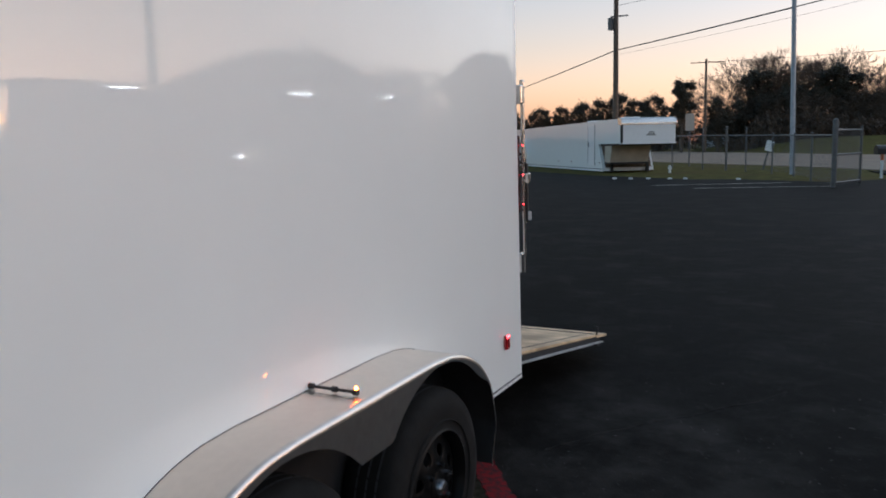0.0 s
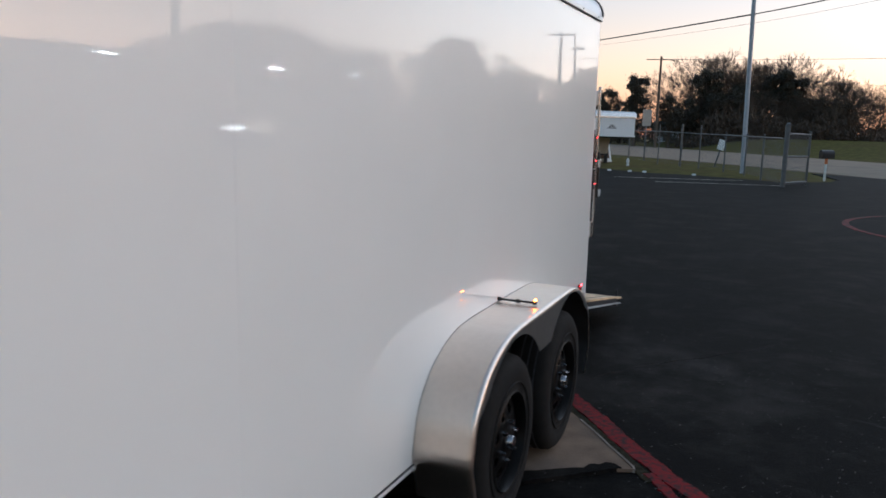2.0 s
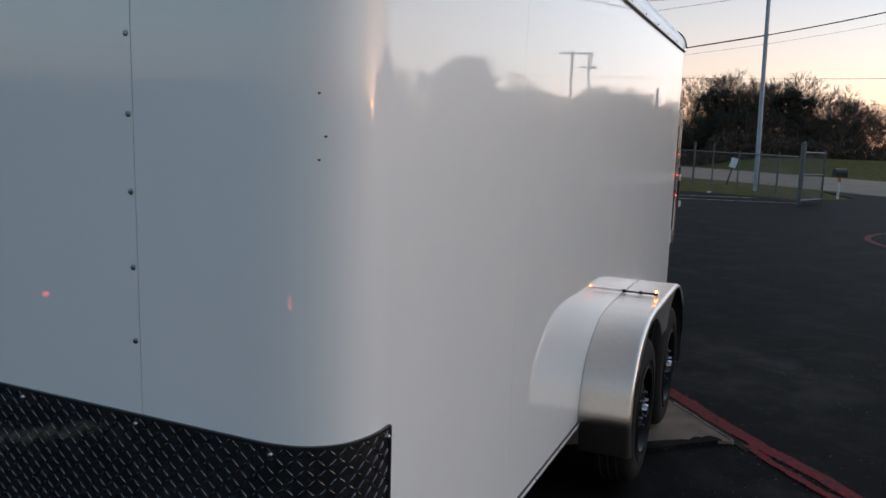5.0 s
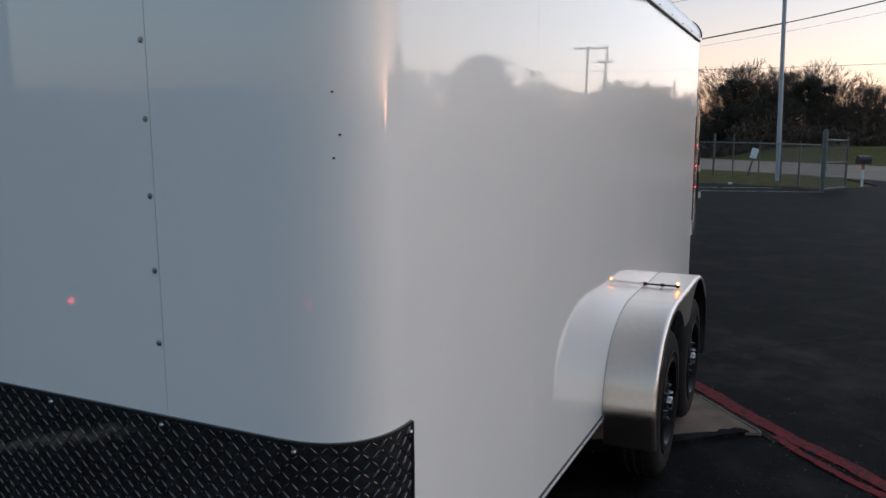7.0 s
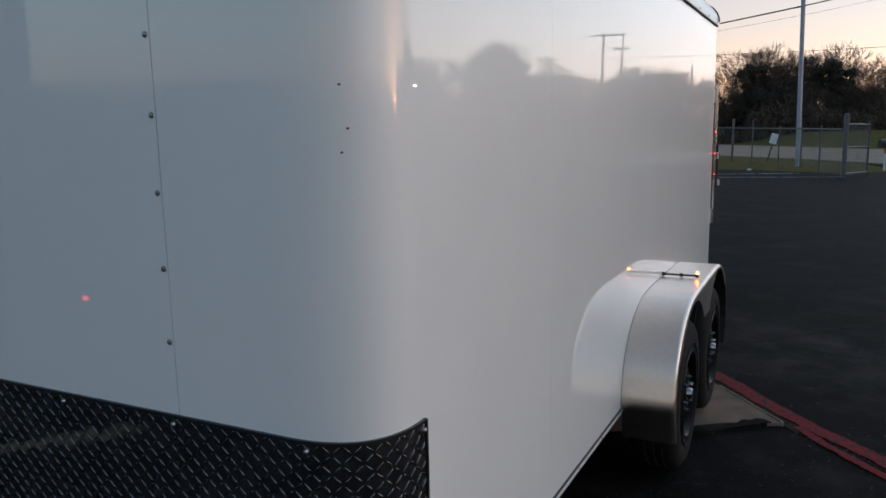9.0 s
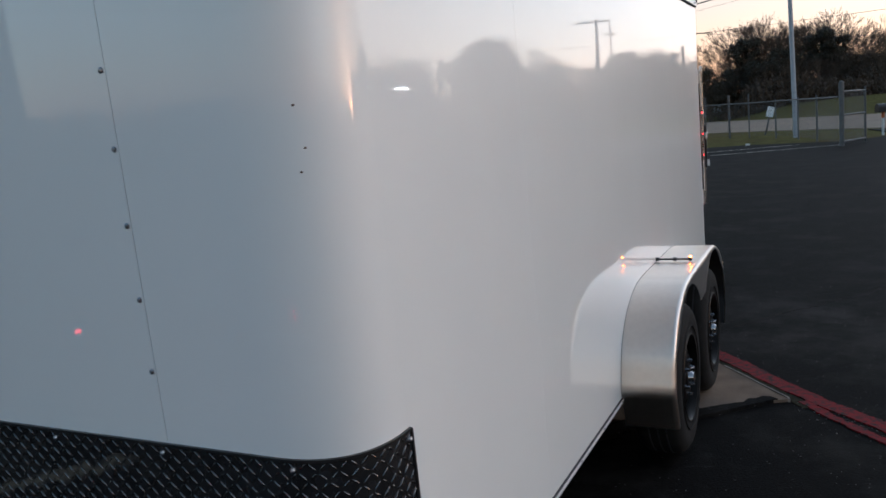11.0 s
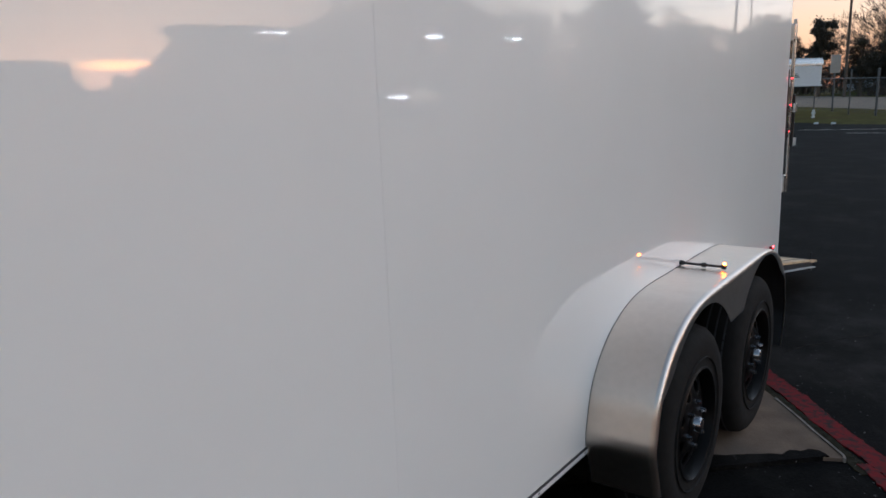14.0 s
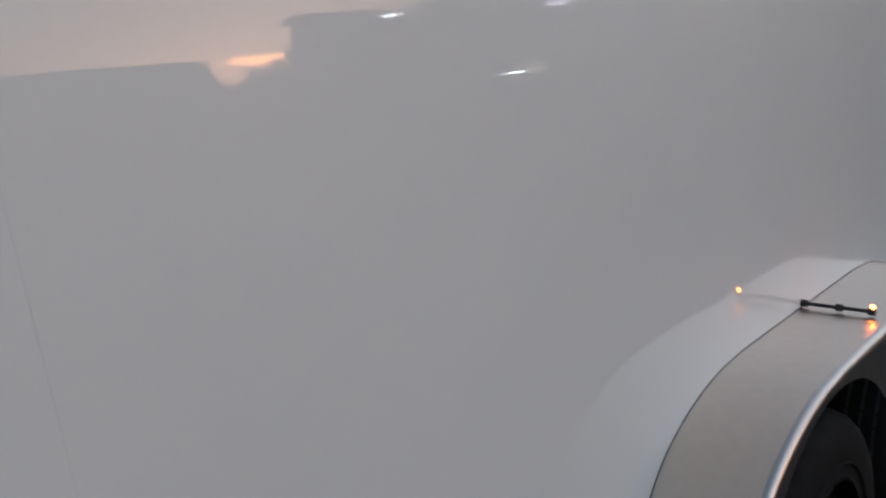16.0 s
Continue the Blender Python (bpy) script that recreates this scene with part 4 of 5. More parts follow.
part("jack_arm", box(B(), (-1.49, -5.25, 0.36), (-1.1, -5.19, 0.42), 0.005), STEEL_BLACK, lamp_stand)
part("red_lamp", ball(B(), (-1.47, -5.2, 1.11), 0.010, 12), RED_LED_BIG, lamp_stand, "glowing red lamp")

# Second red lamp on an added bar; its true carrier is unseen.
part("lamp_bar", rod(B(), (-1.47, -5.22, 1.09), (-0.20, -5.42, 1.16), 0.007, 0.007, 8), STEEL_BLACK, lamp_stand)
part("red_lamp", ball(B(), (-0.165, -5.405, 1.17), 0.022, 12, (1.0, 0.5, 1.0)), RED_LED_DIM, lamp_stand, "glowing red lamp")


# ---- gooseneck trailer across the lot ----
def gooseneck():
    # local +x runs across the nose, local +y back along the body
    g = thing("gooseneck_trailer", pose(-10.83, 41.12, 0.0, 0, 0, 35.6) @ Matrix.Scale(1.62, 4), "long white enclosed gooseneck trailer parked on asphalt", "trailer")
    L, W, z0, z1, zn = 14.0, 1.95, 0.03, 1.84, 1.0
    side = [(0, z0), (0.45, zn), (-1.75, zn), (-1.75, 1.66), (-1.6, z1), (L, z1), (L, z0)]
    part("body", slab(B(), side, "x", 0, W), WHITE, g, "white smooth trailer body")
    part("belly_trim", box(B(), (-0.015, 0.05, z0 - 0.02), (W + 0.015, L, z0 + 0.05)), TRIM_WHITE, g)
    part("nose_panel", box(B(), (0.05, -1.79, zn + 0.04), (W - 0.05, -1.752, 1.62), 0.008), TRIM_WHITE, g, "white nose panel")
    part("nose_sill", box(B(), (-0.01, -1.82, zn - 0.03), (W + 0.01, -1.6, zn + 0.035), 0.01), TRIM_WHITE, g)
    part("nose_cap", slab(B(), [(-1.81, 1.63), (-1.81, 1.68)] + arc(-1.62, 1.68, 0.19, 180, 90, 8) + [(-1.5, 1.87), (-1.5, 1.63)], "x", -0.02, W + 0.02), CHROME, g, "bright rounded nose cap", smooth=40)
    part("corner_trim", box(B(), (-0.02, -1.80, zn), (0.05, -1.70, 1.64), 0.01), STEEL_BLACK, g, "dark corner trim")
    for k in range(3):
        part("emblem", slab(B(), [(0.86 + 0.05 * k, 1.26 + 0.05 * k), (1.20 - 0.04 * k, 1.26 + 0.05 * k), (1.24 - 0.04 * k, 1.29 + 0.05 * k), (0.92 + 0.05 * k, 1.29 + 0.05 * k)], "y", -1.796, -1.791), GAP, g, "dark plain emblem bar")
    part("kick_panel", slab(B(), [(-0.02, z0 + 0.12), (0.0, z0 + 0.12), (0.43, zn - 0.03), (0.40, zn - 0.03)], "x", 0.1, W - 0.1), CONCRETE, g, "tan panel under the neck")
    part("step_box", slab(B(), [(-0.55, 0.34), (-0.02, 0.34), (-0.02, 0.93), (-0.75, 0.93)], "x", 0.06, 1.5), KICK, g, "tan storage box under the neck")
    part("step_lip", box(B(), (0.05, -0.58, 0.28), (1.52, -0.02, 0.335)), STEEL_BLACK, g)
    part("neck_floor", box(B(), (0.05, -1.70, zn - 0.06), (W - 0.05, 0.4, zn + 0.01)), STEEL_BLACK, g)
    for x in (0.25, W - 0.35):
        part("landing_leg", box(B(), (x, -0.16, -0.02), (x + 0.1, -0.06, zn - 0.05)), STEEL_BLACK, g)
    part("coupler", rod(B(), (W * 0.8, -1.45, 0.74), (W * 0.8, -1.45, zn - 0.03), 0.07), STEEL_BLACK, g)
    part("side_door", box(B(), (-0.012, 0.85, 0.22), (0.0, 1.6, 1.70), 0.004), TRIM_WHITE, g, "white side door")
    for y in (0.84, 1.6):
        part("door_gap", box(B(), (-0.014, y, 0.22), (-0.001, y + 0.012, 1.70)), GAP, g)
    part("belly_shadow_gap", box(B(), (-0.008, 0.06, z0 + 0.05), (0.0, L, z0 + 0.075)), GAP, g)
    for y in (0.3, 3.6, 5.4, 11.6):
        part("side_lamp", box(B(), (-0.02, y, 0.30), (0.0, y + 0.07, 0.34), 0.004), RED_LENS, g)
    part("door_latch", box(B(), (-0.04, 1.48, 0.9), (-0.012, 1.54, 1.08), 0.005), GAP, g)
    for y in (-0.2, 3.2):
        part("roof_vent", box(B(), (0.75, y, z1), (1.35, y + 0.7, z1 + 0.11), 0.035), TRIM_WHITE, g, "white roof vent")
    for y in (11.2, 12.1):
        part("tyre", turned(B(), [(0, 0.2), (0.01, 0.3), (0.05, 0.36), (0.2, 0.36), (0.22, 0.2)], 28, "x", (-0.03, y, 0.34)), RUBBER, g, smooth=40)
    part("fender", slab(B(), arc(11.65, 0.38, 0.98, 0, 180, 14) + arc(11.65, 0.38, 0.95, 180, 0, 14), "x", -0.24, 0.0), ALU, g)
    return g


KICK = material("tan_panel", (0.42, 0.36, 0.28), 0.7, spread=0.12, scale=4)
gooseneck()


# ---- fence, gate, poles, signs ----
def chain_link(bm, p0, p1, z0, z1, pitch, r):
    p0, p1 = Vector((*p0, 0)), Vector((*p1, 0))
    d = (p1 - p0)
    run, h = d.length, z1 - z0
    d.normalize()
    n = int((run + h) / pitch)
    for i in range(n + 1):
        for s in (1, -1):
            u = i * pitch - h
            a, b = max(0, u), min(run, u + h)
            if b - a < 0.02:
                continue
            za, zb = (a - u), (b - u)
            if s < 0:
                za, zb = h - za, h - zb
            rod(bm, p0 + d * a + Vector((0, 0, z0 + za)), p0 + d * b + Vector((0, 0, z0 + zb)), r, r, 3, False)


def chain_fence():
    f = thing("chain_fence", None, "galvanised chain-link fence along the grass strip", "fence")
    pts = [(1.269, 25.773), (0.546, 30.061), (-0.268, 34.260), (-1.414, 37.775), (-2.945, 40.981), (-4.156, 42.656), (-5.772, 44.969), (-8.238, 48.621), (-11.717, 53.864), (-17.344, 61.874)]
    tall = (4, 5, 6)
    for i, p in enumerate(pts[1:], 1):
        top = (2.15 if i in tall else 1.80) + 0.045 * i
        r = 0.062 if i == 5 else 0.038
        post = part("post", rod(B(), (*p, -0.05), (*p, top), r, r, 8), GALV, f)
        part("post_cap", ball(B(), (*p, top), r * 1.25, 8), GALV, post)
    for j, (a, b) in enumerate(zip(pts, pts[1:])):
        part("rail", rod(B(), (*a, 1.72 + 0.045 * j), (*b, 1.76 + 0.045 * j), 0.03, 0.03, 6), GALV, f)
        bm = B()
        chain_link(bm, a, b, 0.08, 1.7 + 0.045 * j, 0.22, 0.0035)
        part("mesh", bm, GALV, f)


chain_fence()


def gate():
    g = thing("gate", None, "open galvanised chain-link gate leaf", "gate")
    a, b = (1.365, 24.959), (2.178, 27.021)
    part("gate_post", rod(B(), (*a, -0.05), (*a, 2.19), 0.08, 0.09, 14), GALV, g, smooth=40)
    part("gate_cap", ball(B(), (*a, 2.19), 0.086, 10), GALV, g)
    part("frame_bar", rod(B(), (a[0], a[1], 0.14), (b[0], b[1], 0.14), 0.042, 0.042, 10), GALV, g)
    part("frame_bar", rod(B(), (a[0], a[1], 1.08), (b[0], b[1], 1.08), 0.035, 0.035, 10), GALV, g)
    part("frame_bar", rod(B(), (a[0], a[1], 1.89), (b[0], b[1], 1.89), 0.035, 0.035, 10), GALV, g)
    part("frame_bar", rod(B(), (b[0], b[1], -0.02), (b[0], b[1], 2.03), 0.042, 0.042, 10), GALV, g)
    bm = B()
    chain_link(bm, a, b, 0.14, 1.89, 0.1, 0.004)
    part("mesh", bm, GALV, g)


gate()


def pole(name, base, height, r, mat, label, arm=None, can=0.0, category="utility pole", lean=0.0):
    p = thing(name, pose(*base, 0, 0, lean), label, category, "utility poles" if category == "utility pole" else "")
    part("shaft", rod(B(), (0, 0, -0.3), (0, 0, height), r, r * 0.7, 14), mat, p, smooth=40)
    if arm:
        z, half, turn = arm
        c, s = math.cos(radians(turn)), math.sin(radians(turn))
        part("crossarm", slab(B(), [(-half * c - 0.05 * s, -half * s + 0.05 * c), (half * c - 0.05 * s, half * s + 0.05 * c), (half * c + 0.05 * s, half * s - 0.05 * c), (-half * c + 0.05 * s, -half * s - 0.05 * c)], "z", z - 0.06, z + 0.06), mat, p)
        for k in (-0.9, -0.45, 0.45, 0.9):
            part("insulator", rod(B(), (half * c * k, half * s * k, z + 0.06), (half * c * k, half * s * k, z + 0.22), 0.04, 0.03, 6), GALV, p)
    if can:
        part("transformer", rod(B(), (-0.40, 0, can - 0.45), (-0.40, 0, can + 0.45), 0.24, 0.24, 14), GALV, p, "grey transformer can", smooth=40)
        part("bracket", box(B(), (-0.45, -0.05, can + 0.5), (0.95, 0.05, can + 0.6)), GALV, p, "short steel bracket arm")
    return p


def by_angle(az, d, eye=(1.2, -4.7)):
    a = radians(az)
    return (eye[0] + d * math.sin(a), eye[1] + d * math.cos(a))


pole("light_pole", (-0.463, 37.259), 16.0, 0.122, POLE_GREY, "tall grey steel light pole in the grass strip", category="light pole", lean=-1.2)
pole("utility_pole", by_angle(-14.0, 64), 14.2, 0.24, POLE_WOOD, "brown wooden utility pole with transformer", arm=(13.4, 1.3, 20), can=10.9)
pole("utility_pole", by_angle(-8.15, 130), 14.4, 0.24, POLE_WOOD, "thin wooden utility pole with crossarm", arm=(13.9, 2.3, 10))
pole("utility_pole", by_angle(6.9, 160), 12.1, 0.24, POLE_WOOD, "thin distant wooden utility pole", arm=(11.6, 2.0, 10))


def cable(name, a, b, sag, r, label):
    bm = B()
    a, b = Vector(a), Vector(b)
    pts = []
    for i in range(25):
        t = i / 24
        p = a.lerp(b, t)
        p.z -= sag * 4 * t * (1 - t)
        pts.append(p)
    for p, q in zip(pts, pts[1:]):
        rod(bm, p, q, r, r, 5, False)
    part(name, bm, CABLE, None, label, category="cable")


pa = by_angle(-14.0, 64)
pb = by_angle(-8.15, 130)
pc = by_angle(6.9, 160)
cable("power_cable", (*by_angle(-26, 180), 9.6), (pa[0], pa[1], 8.88), 0.3, 0.045, "black overhead cable between poles")
cable("power_cable", (pa[0], pa[1], 8.88), (-0.51, 37.26, 7.83), 0.03, 0.039, "black overhead cable between poles")
cable("power_cable", (-0.51, 37.26, 7.83), (19.2, 18.6, 10.2), 0.5, 0.028, "black overhead cable between poles")
cable("power_cable", (pa[0], pa[1], 13.51), (41.6, 32.5, 12.8), 1.0, 0.017, "thin black wire between utility poles")
cable("power_cable", (pa[0], pa[1], 12.24), (47.2, 29.6, 16.2), 0.8, 0.014, "thin black wire between utility poles")
cable("power_cable", (pa[0], pa[1], 8.53), (-0.51, 37.26, 7.39), 0.04, 0.007, "thin black wire under the main cable")
cable("power_cable", (-0.51, 37.26, 7.39), (19.2, 18.6, 9.6), 0.5, 0.006, "thin black wire under the main cable")
cable("power_cable", (pb[0], pb[1], 14.1), (pc[0], pc[1], 12.0), 1.0, 0.03, "thin black wire between utility poles")
cable("power_cable", (pb[0] + 1.5, pb[1], 13.9), (95.3, 98.7, 15.0), 1.2, 0.03, "thin black wire between utility poles")


def mailbox():
    m = thing("mailbox", pose(3.10, 32.82, 0, 0, 0, 25) @ Matrix.Scale(1.50, 4), "black mailbox on a white post with an orange band", "mailbox")
    part("post", box(B(), (-0.027, -0.027, -0.1), (0.027, 0.027, 0.62), 0.008), CURB_WHITE, m)
    part("band", box(B(), (-0.03, -0.03, 0.46), (0.03, 0.03, 0.62)), ORANGE, m, "orange painted band")
    part("box", slab(B(), [(-0.11, 0.62), (0.11, 0.62)] + arc(0, 0.76, 0.11, 0, 180, 8), "x", -0.18, 0.18), BLACK_PLASTIC, m)


mailbox()


def hydrant():
    h = thing("hydrant", pose(-6.64, 39.35, 0) @ Matrix.Scale(0.69, 4), "small white fire hydrant on the grass", "hydrant")
    part("barrel", rod(B(), (0, 0, -0.05), (0, 0, 0.45), 0.10, 0.09, 14), CURB_WHITE, h, smooth=40)
    part("bonnet", ball(B(), (0, 0, 0.46), 0.11, 12), CURB_WHITE, h, smooth=60)
    part("outlet", rod(B(), (-0.16, 0, 0.32), (0.16, 0, 0.32), 0.05, 0.05, 10), CURB_WHITE, h)
    part("flange", rod(B(), (0, 0, 0.0), (0, 0, 0.04), 0.14, 0.14, 14), CURB_WHITE, h)


hydrant()


def sign(name, at, turn, w, z0, z1, label, pole_h, lean=0.0, sheet=None, size=1.0):
    s = thing(name, pose(*at, 0, 0, lean, turn) @ Matrix.Scale(size, 4), label, "sign")
    part("post", rod(B(), (0, 0, -0.1), (0, 0, pole_h), 0.03, 0.03, 8), GALV, s)
    part("panel", box(B(), (-w / 2, -0.035, z0), (w / 2, -0.03, z1)), sheet or SIGN_WHITE, s, "plain pale panel")


sign("road_sign", (-7.69, 51.84), 20, 0.34, 1.35, 2.0, "back of a grey road sign on a thin post", 2.0, 0.0, SIGN_BACK, 1.78)
sign("yard_sign", (-2.31, 44.09), -10, 0.24, 0.62, 0.98, "small white yard sign tilted on a stake", 0.85, 14, None, 1.67)

for i, p in enumerate([(-7.634, 31.423), (-6.893, 31.423), (-6.071, 31.308), (-5.103, 31.194), (-4.438, 31.194), (-2.204, 30.624)]):
    s = thing("wheel_stop", pose(*p, 0, 0, 0, 5) @ Matrix.Scale(1.45, 4), "small white painted parking stop at the grass edge", "parking stop", "wheel stops")
    part("block", box(B(), (-0.06, -0.05, -0.01), (0.06, 0.05, 0.05), 0.012), CURB_WHITE, s)


# ---- trees ----
def tube(verts, faces, p, q, r0, r1, n):
    d = (q - p).normalized()
    u = d.orthogonal().normalized()
    v = d.cross(u)
    i = len(verts)
    for c, r in ((p, r0), (q, r1)):
        for k in range(n):
            a = 2 * math.pi * k / n
            verts.append(tuple(c + (u * math.cos(a) + v * math.sin(a)) * r))
    for k in range(n):
        faces.append((i + k, i + (k + 1) % n, i + n + (k + 1) % n, i + n + k))


def raw_part(name, verts, faces, mat, parent=None):
    me = bpy.data.meshes.new(name)
    me.from_pydata(verts, [], faces)
    me.materials.append(mat)
    ob = new(name, me)
    ob.parent = parent
    return ob


def branch_tree(name, seed, height, label, spread=1.0, depth=5):
    rnd = random.Random(seed)
    wood, twig = ([], []), ([], [])

    def grow(p, d, length, r, level):
        steps = 3 if level < 3 else 2
        for _ in range(steps):
            q = p + d * (length / steps)
            tube(*(wood if level < 3 else twig), p, q, r, r * 0.85, 7 if level < 2 else 4 if level < 3 else 3)
            p, r = q, r * 0.85
            d = (d + Vector((rnd.gauss(0, 0.07), rnd.gauss(0, 0.07), rnd.gauss(0.02, 0.04)))).normalized()
            if level >= 2 and rnd.random() < 0.7 and level < depth:
                ax = d.cross(Vector((rnd.gauss(0, 1), rnd.gauss(0, 1), rnd.gauss(0, 1)))).normalized()
                grow(p, (Matrix.Rotation(rnd.uniform(0.25, 0.6), 3, ax) @ d).normalized(), length * 0.5, max(r * 0.55, 0.008), level + 2)
        if level >= depth:
            return
        kids = 14 if level == 0 else 3 + (rnd.random() < 0.55)
        for k in range(kids):
            ang = (rnd.uniform(0.12, 1.0) if level == 0 else rnd.uniform(0.10, 0.50)) * spread
            if level == 0:
                turn = 2 * math.pi * (k + rnd.random()) / kids
                nd = Vector((math.sin(ang) * math.cos(turn), math.sin(ang) * math.sin(turn), math.cos(ang)))
            else:
                ax = d.cross(Vector((rnd.gauss(0, 1), rnd.gauss(0, 1), rnd.gauss(0, 1)))).normalized()
                nd = (Matrix.Rotation(ang, 3, ax) @ d).normalized()
            grow(p, nd, height * 0.30 * rnd.uniform(0.85, 1.1) if level == 0 else length * rnd.uniform(0.58, 0.74), max(r * rnd.uniform(0.45, 0.62), 0.008), level + 1)

    grow(Vector((0, 0, -0.1)), Vector((0, 0, 1)), height * 0.16, height * 0.026, 0)
    k = height / max(v[2] for v in twig[0])
    t = thing(name, None, label, "tree", "roadside trees")
    for part_name, (vs, fs) in (("trunk", wood), ("crown", twig)):
        raw_part(part_name, [(x * k, y * k, z * k) for x, y, z in vs], fs, BARK if part_name == "trunk" else TWIG, t)
    return t


def leaf_tree(name, seed, height, width, label, gaps=0.5, base=0.22, leaves=18000, leaf=0.10, mat=None):
    rnd = random.Random(seed)
    t = thing(name, None, label, "tree", "roadside trees")
    vs, fs = [], []
    tube(vs, fs, Vector((0, 0, -0.1)), Vector((rnd.uniform(-0.2, 0.2), 0, height * 0.62)), height * 0.028, height * 0.012, 8)
    clumps = []
    for k in range(34 if base > 0.15 else 120):
        z = height * rnd.uniform(base, 0.96)
        f = math.sin(math.pi * min(1, max(0.08, (z / height - base) / (1.02 - base)))) ** 0.6 if base > 0.15 else math.sqrt(1.0 - (z / height) ** 2.4)
        a, rr = rnd.uniform(0, 6.28), width * 0.5 * f * math.sqrt(rnd.random())
        c = Vector((rr * math.cos(a), rr * math.sin(a), z))
        clumps.append((c, width * (rnd.uniform(0.06, 0.15) if base > 0.15 else rnd.uniform(0.06, 0.125))))
        tube(vs, fs, Vector((0, 0, z * 0.6)), c, height * 0.008, 0.012, 5)
    raw_part("trunk", vs, fs, BARK, t)
    verts, faces = [], []
    for k in range(leaves):
        c, r = clumps[rnd.randrange(len(clumps))]
        d = Vector((rnd.gauss(0, 1), rnd.gauss(0, 1), rnd.gauss(0, 0.8)))
        p = c + d.normalized() * r * min(1.9, abs(rnd.gauss(0.6, 0.2 + 0.4 * gaps)))
        u = Vector((rnd.gauss(0, 1), rnd.gauss(0, 1), rnd.gauss(0, 1))).normalized()
        v = u.cross(Vector((rnd.gauss(0, 1), rnd.gauss(0, 1), rnd.gauss(0, 1)))).normalized()
        s = leaf * rnd.uniform(0.5, 1.2)
        i = len(verts)
        verts += [tuple(p - u * s), tuple(p + v * s * 0.5), tuple(p + u * s), tuple(p - v * s * 0.5)]
        faces.append((i, i + 1, i + 2, i + 3))
    raw_part("crown", verts, faces, mat or LEAF, t)
    return t


def brush(name, path, height, depth, count, label, seed, leaf=0.3, mat=None, category="woods", thin=0.4):
    """A thicket along a line: many twiggy blades, uneven in height."""
    rnd = random.Random(seed)
    verts, faces = [], []
    segs = [(Vector((*a, 0)), Vector((*b, 0))) for a, b in zip(path, path[1:])]
    lens = [(b - a).length for a, b in segs]
    for k in range(count):
        (a, b), = rnd.choices(segs, lens)
        p = a.lerp(b, rnd.random())
        hh = height * (0.55 + 0.9 * noise.noise(Vector((p.x * 0.16, p.y * 0.16, seed))) + 0.4 * noise.noise(Vector((p.x * 0.6, p.y * 0.6, seed))))
        if hh < 0.12 * height:
            continue
        p = p + Vector((rnd.uniform(-depth, depth) * 0.5, rnd.uniform(-depth, depth) * 0.5, hh * rnd.random() ** 0.8))
        u = Vector((rnd.gauss(0, 0.5), rnd.gauss(0, 0.5), rnd.gauss(0, 1))).normalized()
        v = u.cross(Vector((rnd.gauss(0, 1), rnd.gauss(0, 1), rnd.gauss(0, 1)))).normalized()
        s = leaf * rnd.uniform(0.5, 1.3)
        i = len(verts)
        verts += [tuple(p - u * s), tuple(p + v * s * thin), tuple(p + u * s), tuple(p - v * s * thin)]
        faces.append((i, i + 1, i + 2, i + 3))
    ob = raw_part(name, verts, faces, mat or BRUSH)
    return tagged(ob, label, category, "", "stuff")


BIG = [branch_tree("bare_tree", 3, 8.0, "large bare winter tree with fine twigs", 1.3), branch_tree("bare_tree", 8, 8.0, "large bare winter tree with fine twigs", 1.4), branch_tree("bare_tree", 21, 8.0, "bare winter tree with upright limbs", 1.15)]
OAK = [leaf_tree("evergreen_tree", 5, 7.0, 5.5, "dark evergreen tree with an uneven crown", 0.5, 0.08), leaf_tree("evergreen_tree", 12, 7.0, 4.6, "dark evergreen tree with an uneven crown", 0.6, 0.1), leaf_tree("pine_tree", 33, 7.0, 3.1, "dark pine with a clumped crown", 0.5, 0.5)]


def plant(proto, az, el, d, eye=(1.2, -4.7)):
    """Stand a tree in a direction, tall enough to reach the elevation."""
    x, y = by_angle(az, d, eye)
    h = 1.56 + d * math.tan(radians(el))
    k = h / (8.0 if proto in BIG else 7.0)
    m = pose(x, y, -0.06, 0, 0, (az * 137) % 360) @ Matrix.Scale(k, 4)
    if not proto.get("placed"):
        proto["placed"] = 1
        proto.matrix_basis = m
        return proto
    c = copy_thing(proto, Matrix())
    c.matrix_basis = m
    return c


for k, az, el, d in ((0, -6.4, 4.5, 150), (1, -5.2, 6.25, 156), (2, -3.9, 5.9, 152), (0, -2.7, 5.2, 158), (2, -0.9, 5.4, 154), (0, 0.1, 6.15, 156), (1, 1.0, 5.3, 152), (0, 2.9, 4.3, 148), (2, 3.9, 4.3, 152), (1, 4.8, 3.8, 150), (0, 9.5, 4.9, 160), (1, 8.4, 4.7, 163)):
    plant(BIG[k], az, el, d)
for k, az, el, d in ((2, -9.7, 4.38, 137), (2, -4.8, 4.84, 146), (2, 0, 4.84, 146), (2, 0.6, 4.37, 148), (1, -2.5, 3.86, 144), (0, -3.2, 3.28, 142), (1, -4.4, 3.02, 142), (0, -1.4, 3.36, 144), (1, 1.5, 3.02, 144), (0, 2.6, 2.94, 144), (1, 3.7, 2.77, 144), (1, -6.1, 2.89, 141), (1, -7.3, 3.09, 137),
                     (0, -11.6, 3.37, 160), (1, -12.8, 3.17, 163), (0, -14, 3.56, 167), (1, -15.3, 3.25, 167), (0, -16.6, 3.04, 171), (1, -18, 2.83, 175), (0, -19.6, 2.72, 175), (1, -21.5, 2.60, 175), (0, -23.5, 2.78, 175), (1, 10, 3.38, 171)):
    plant(OAK[k], az, el, d)
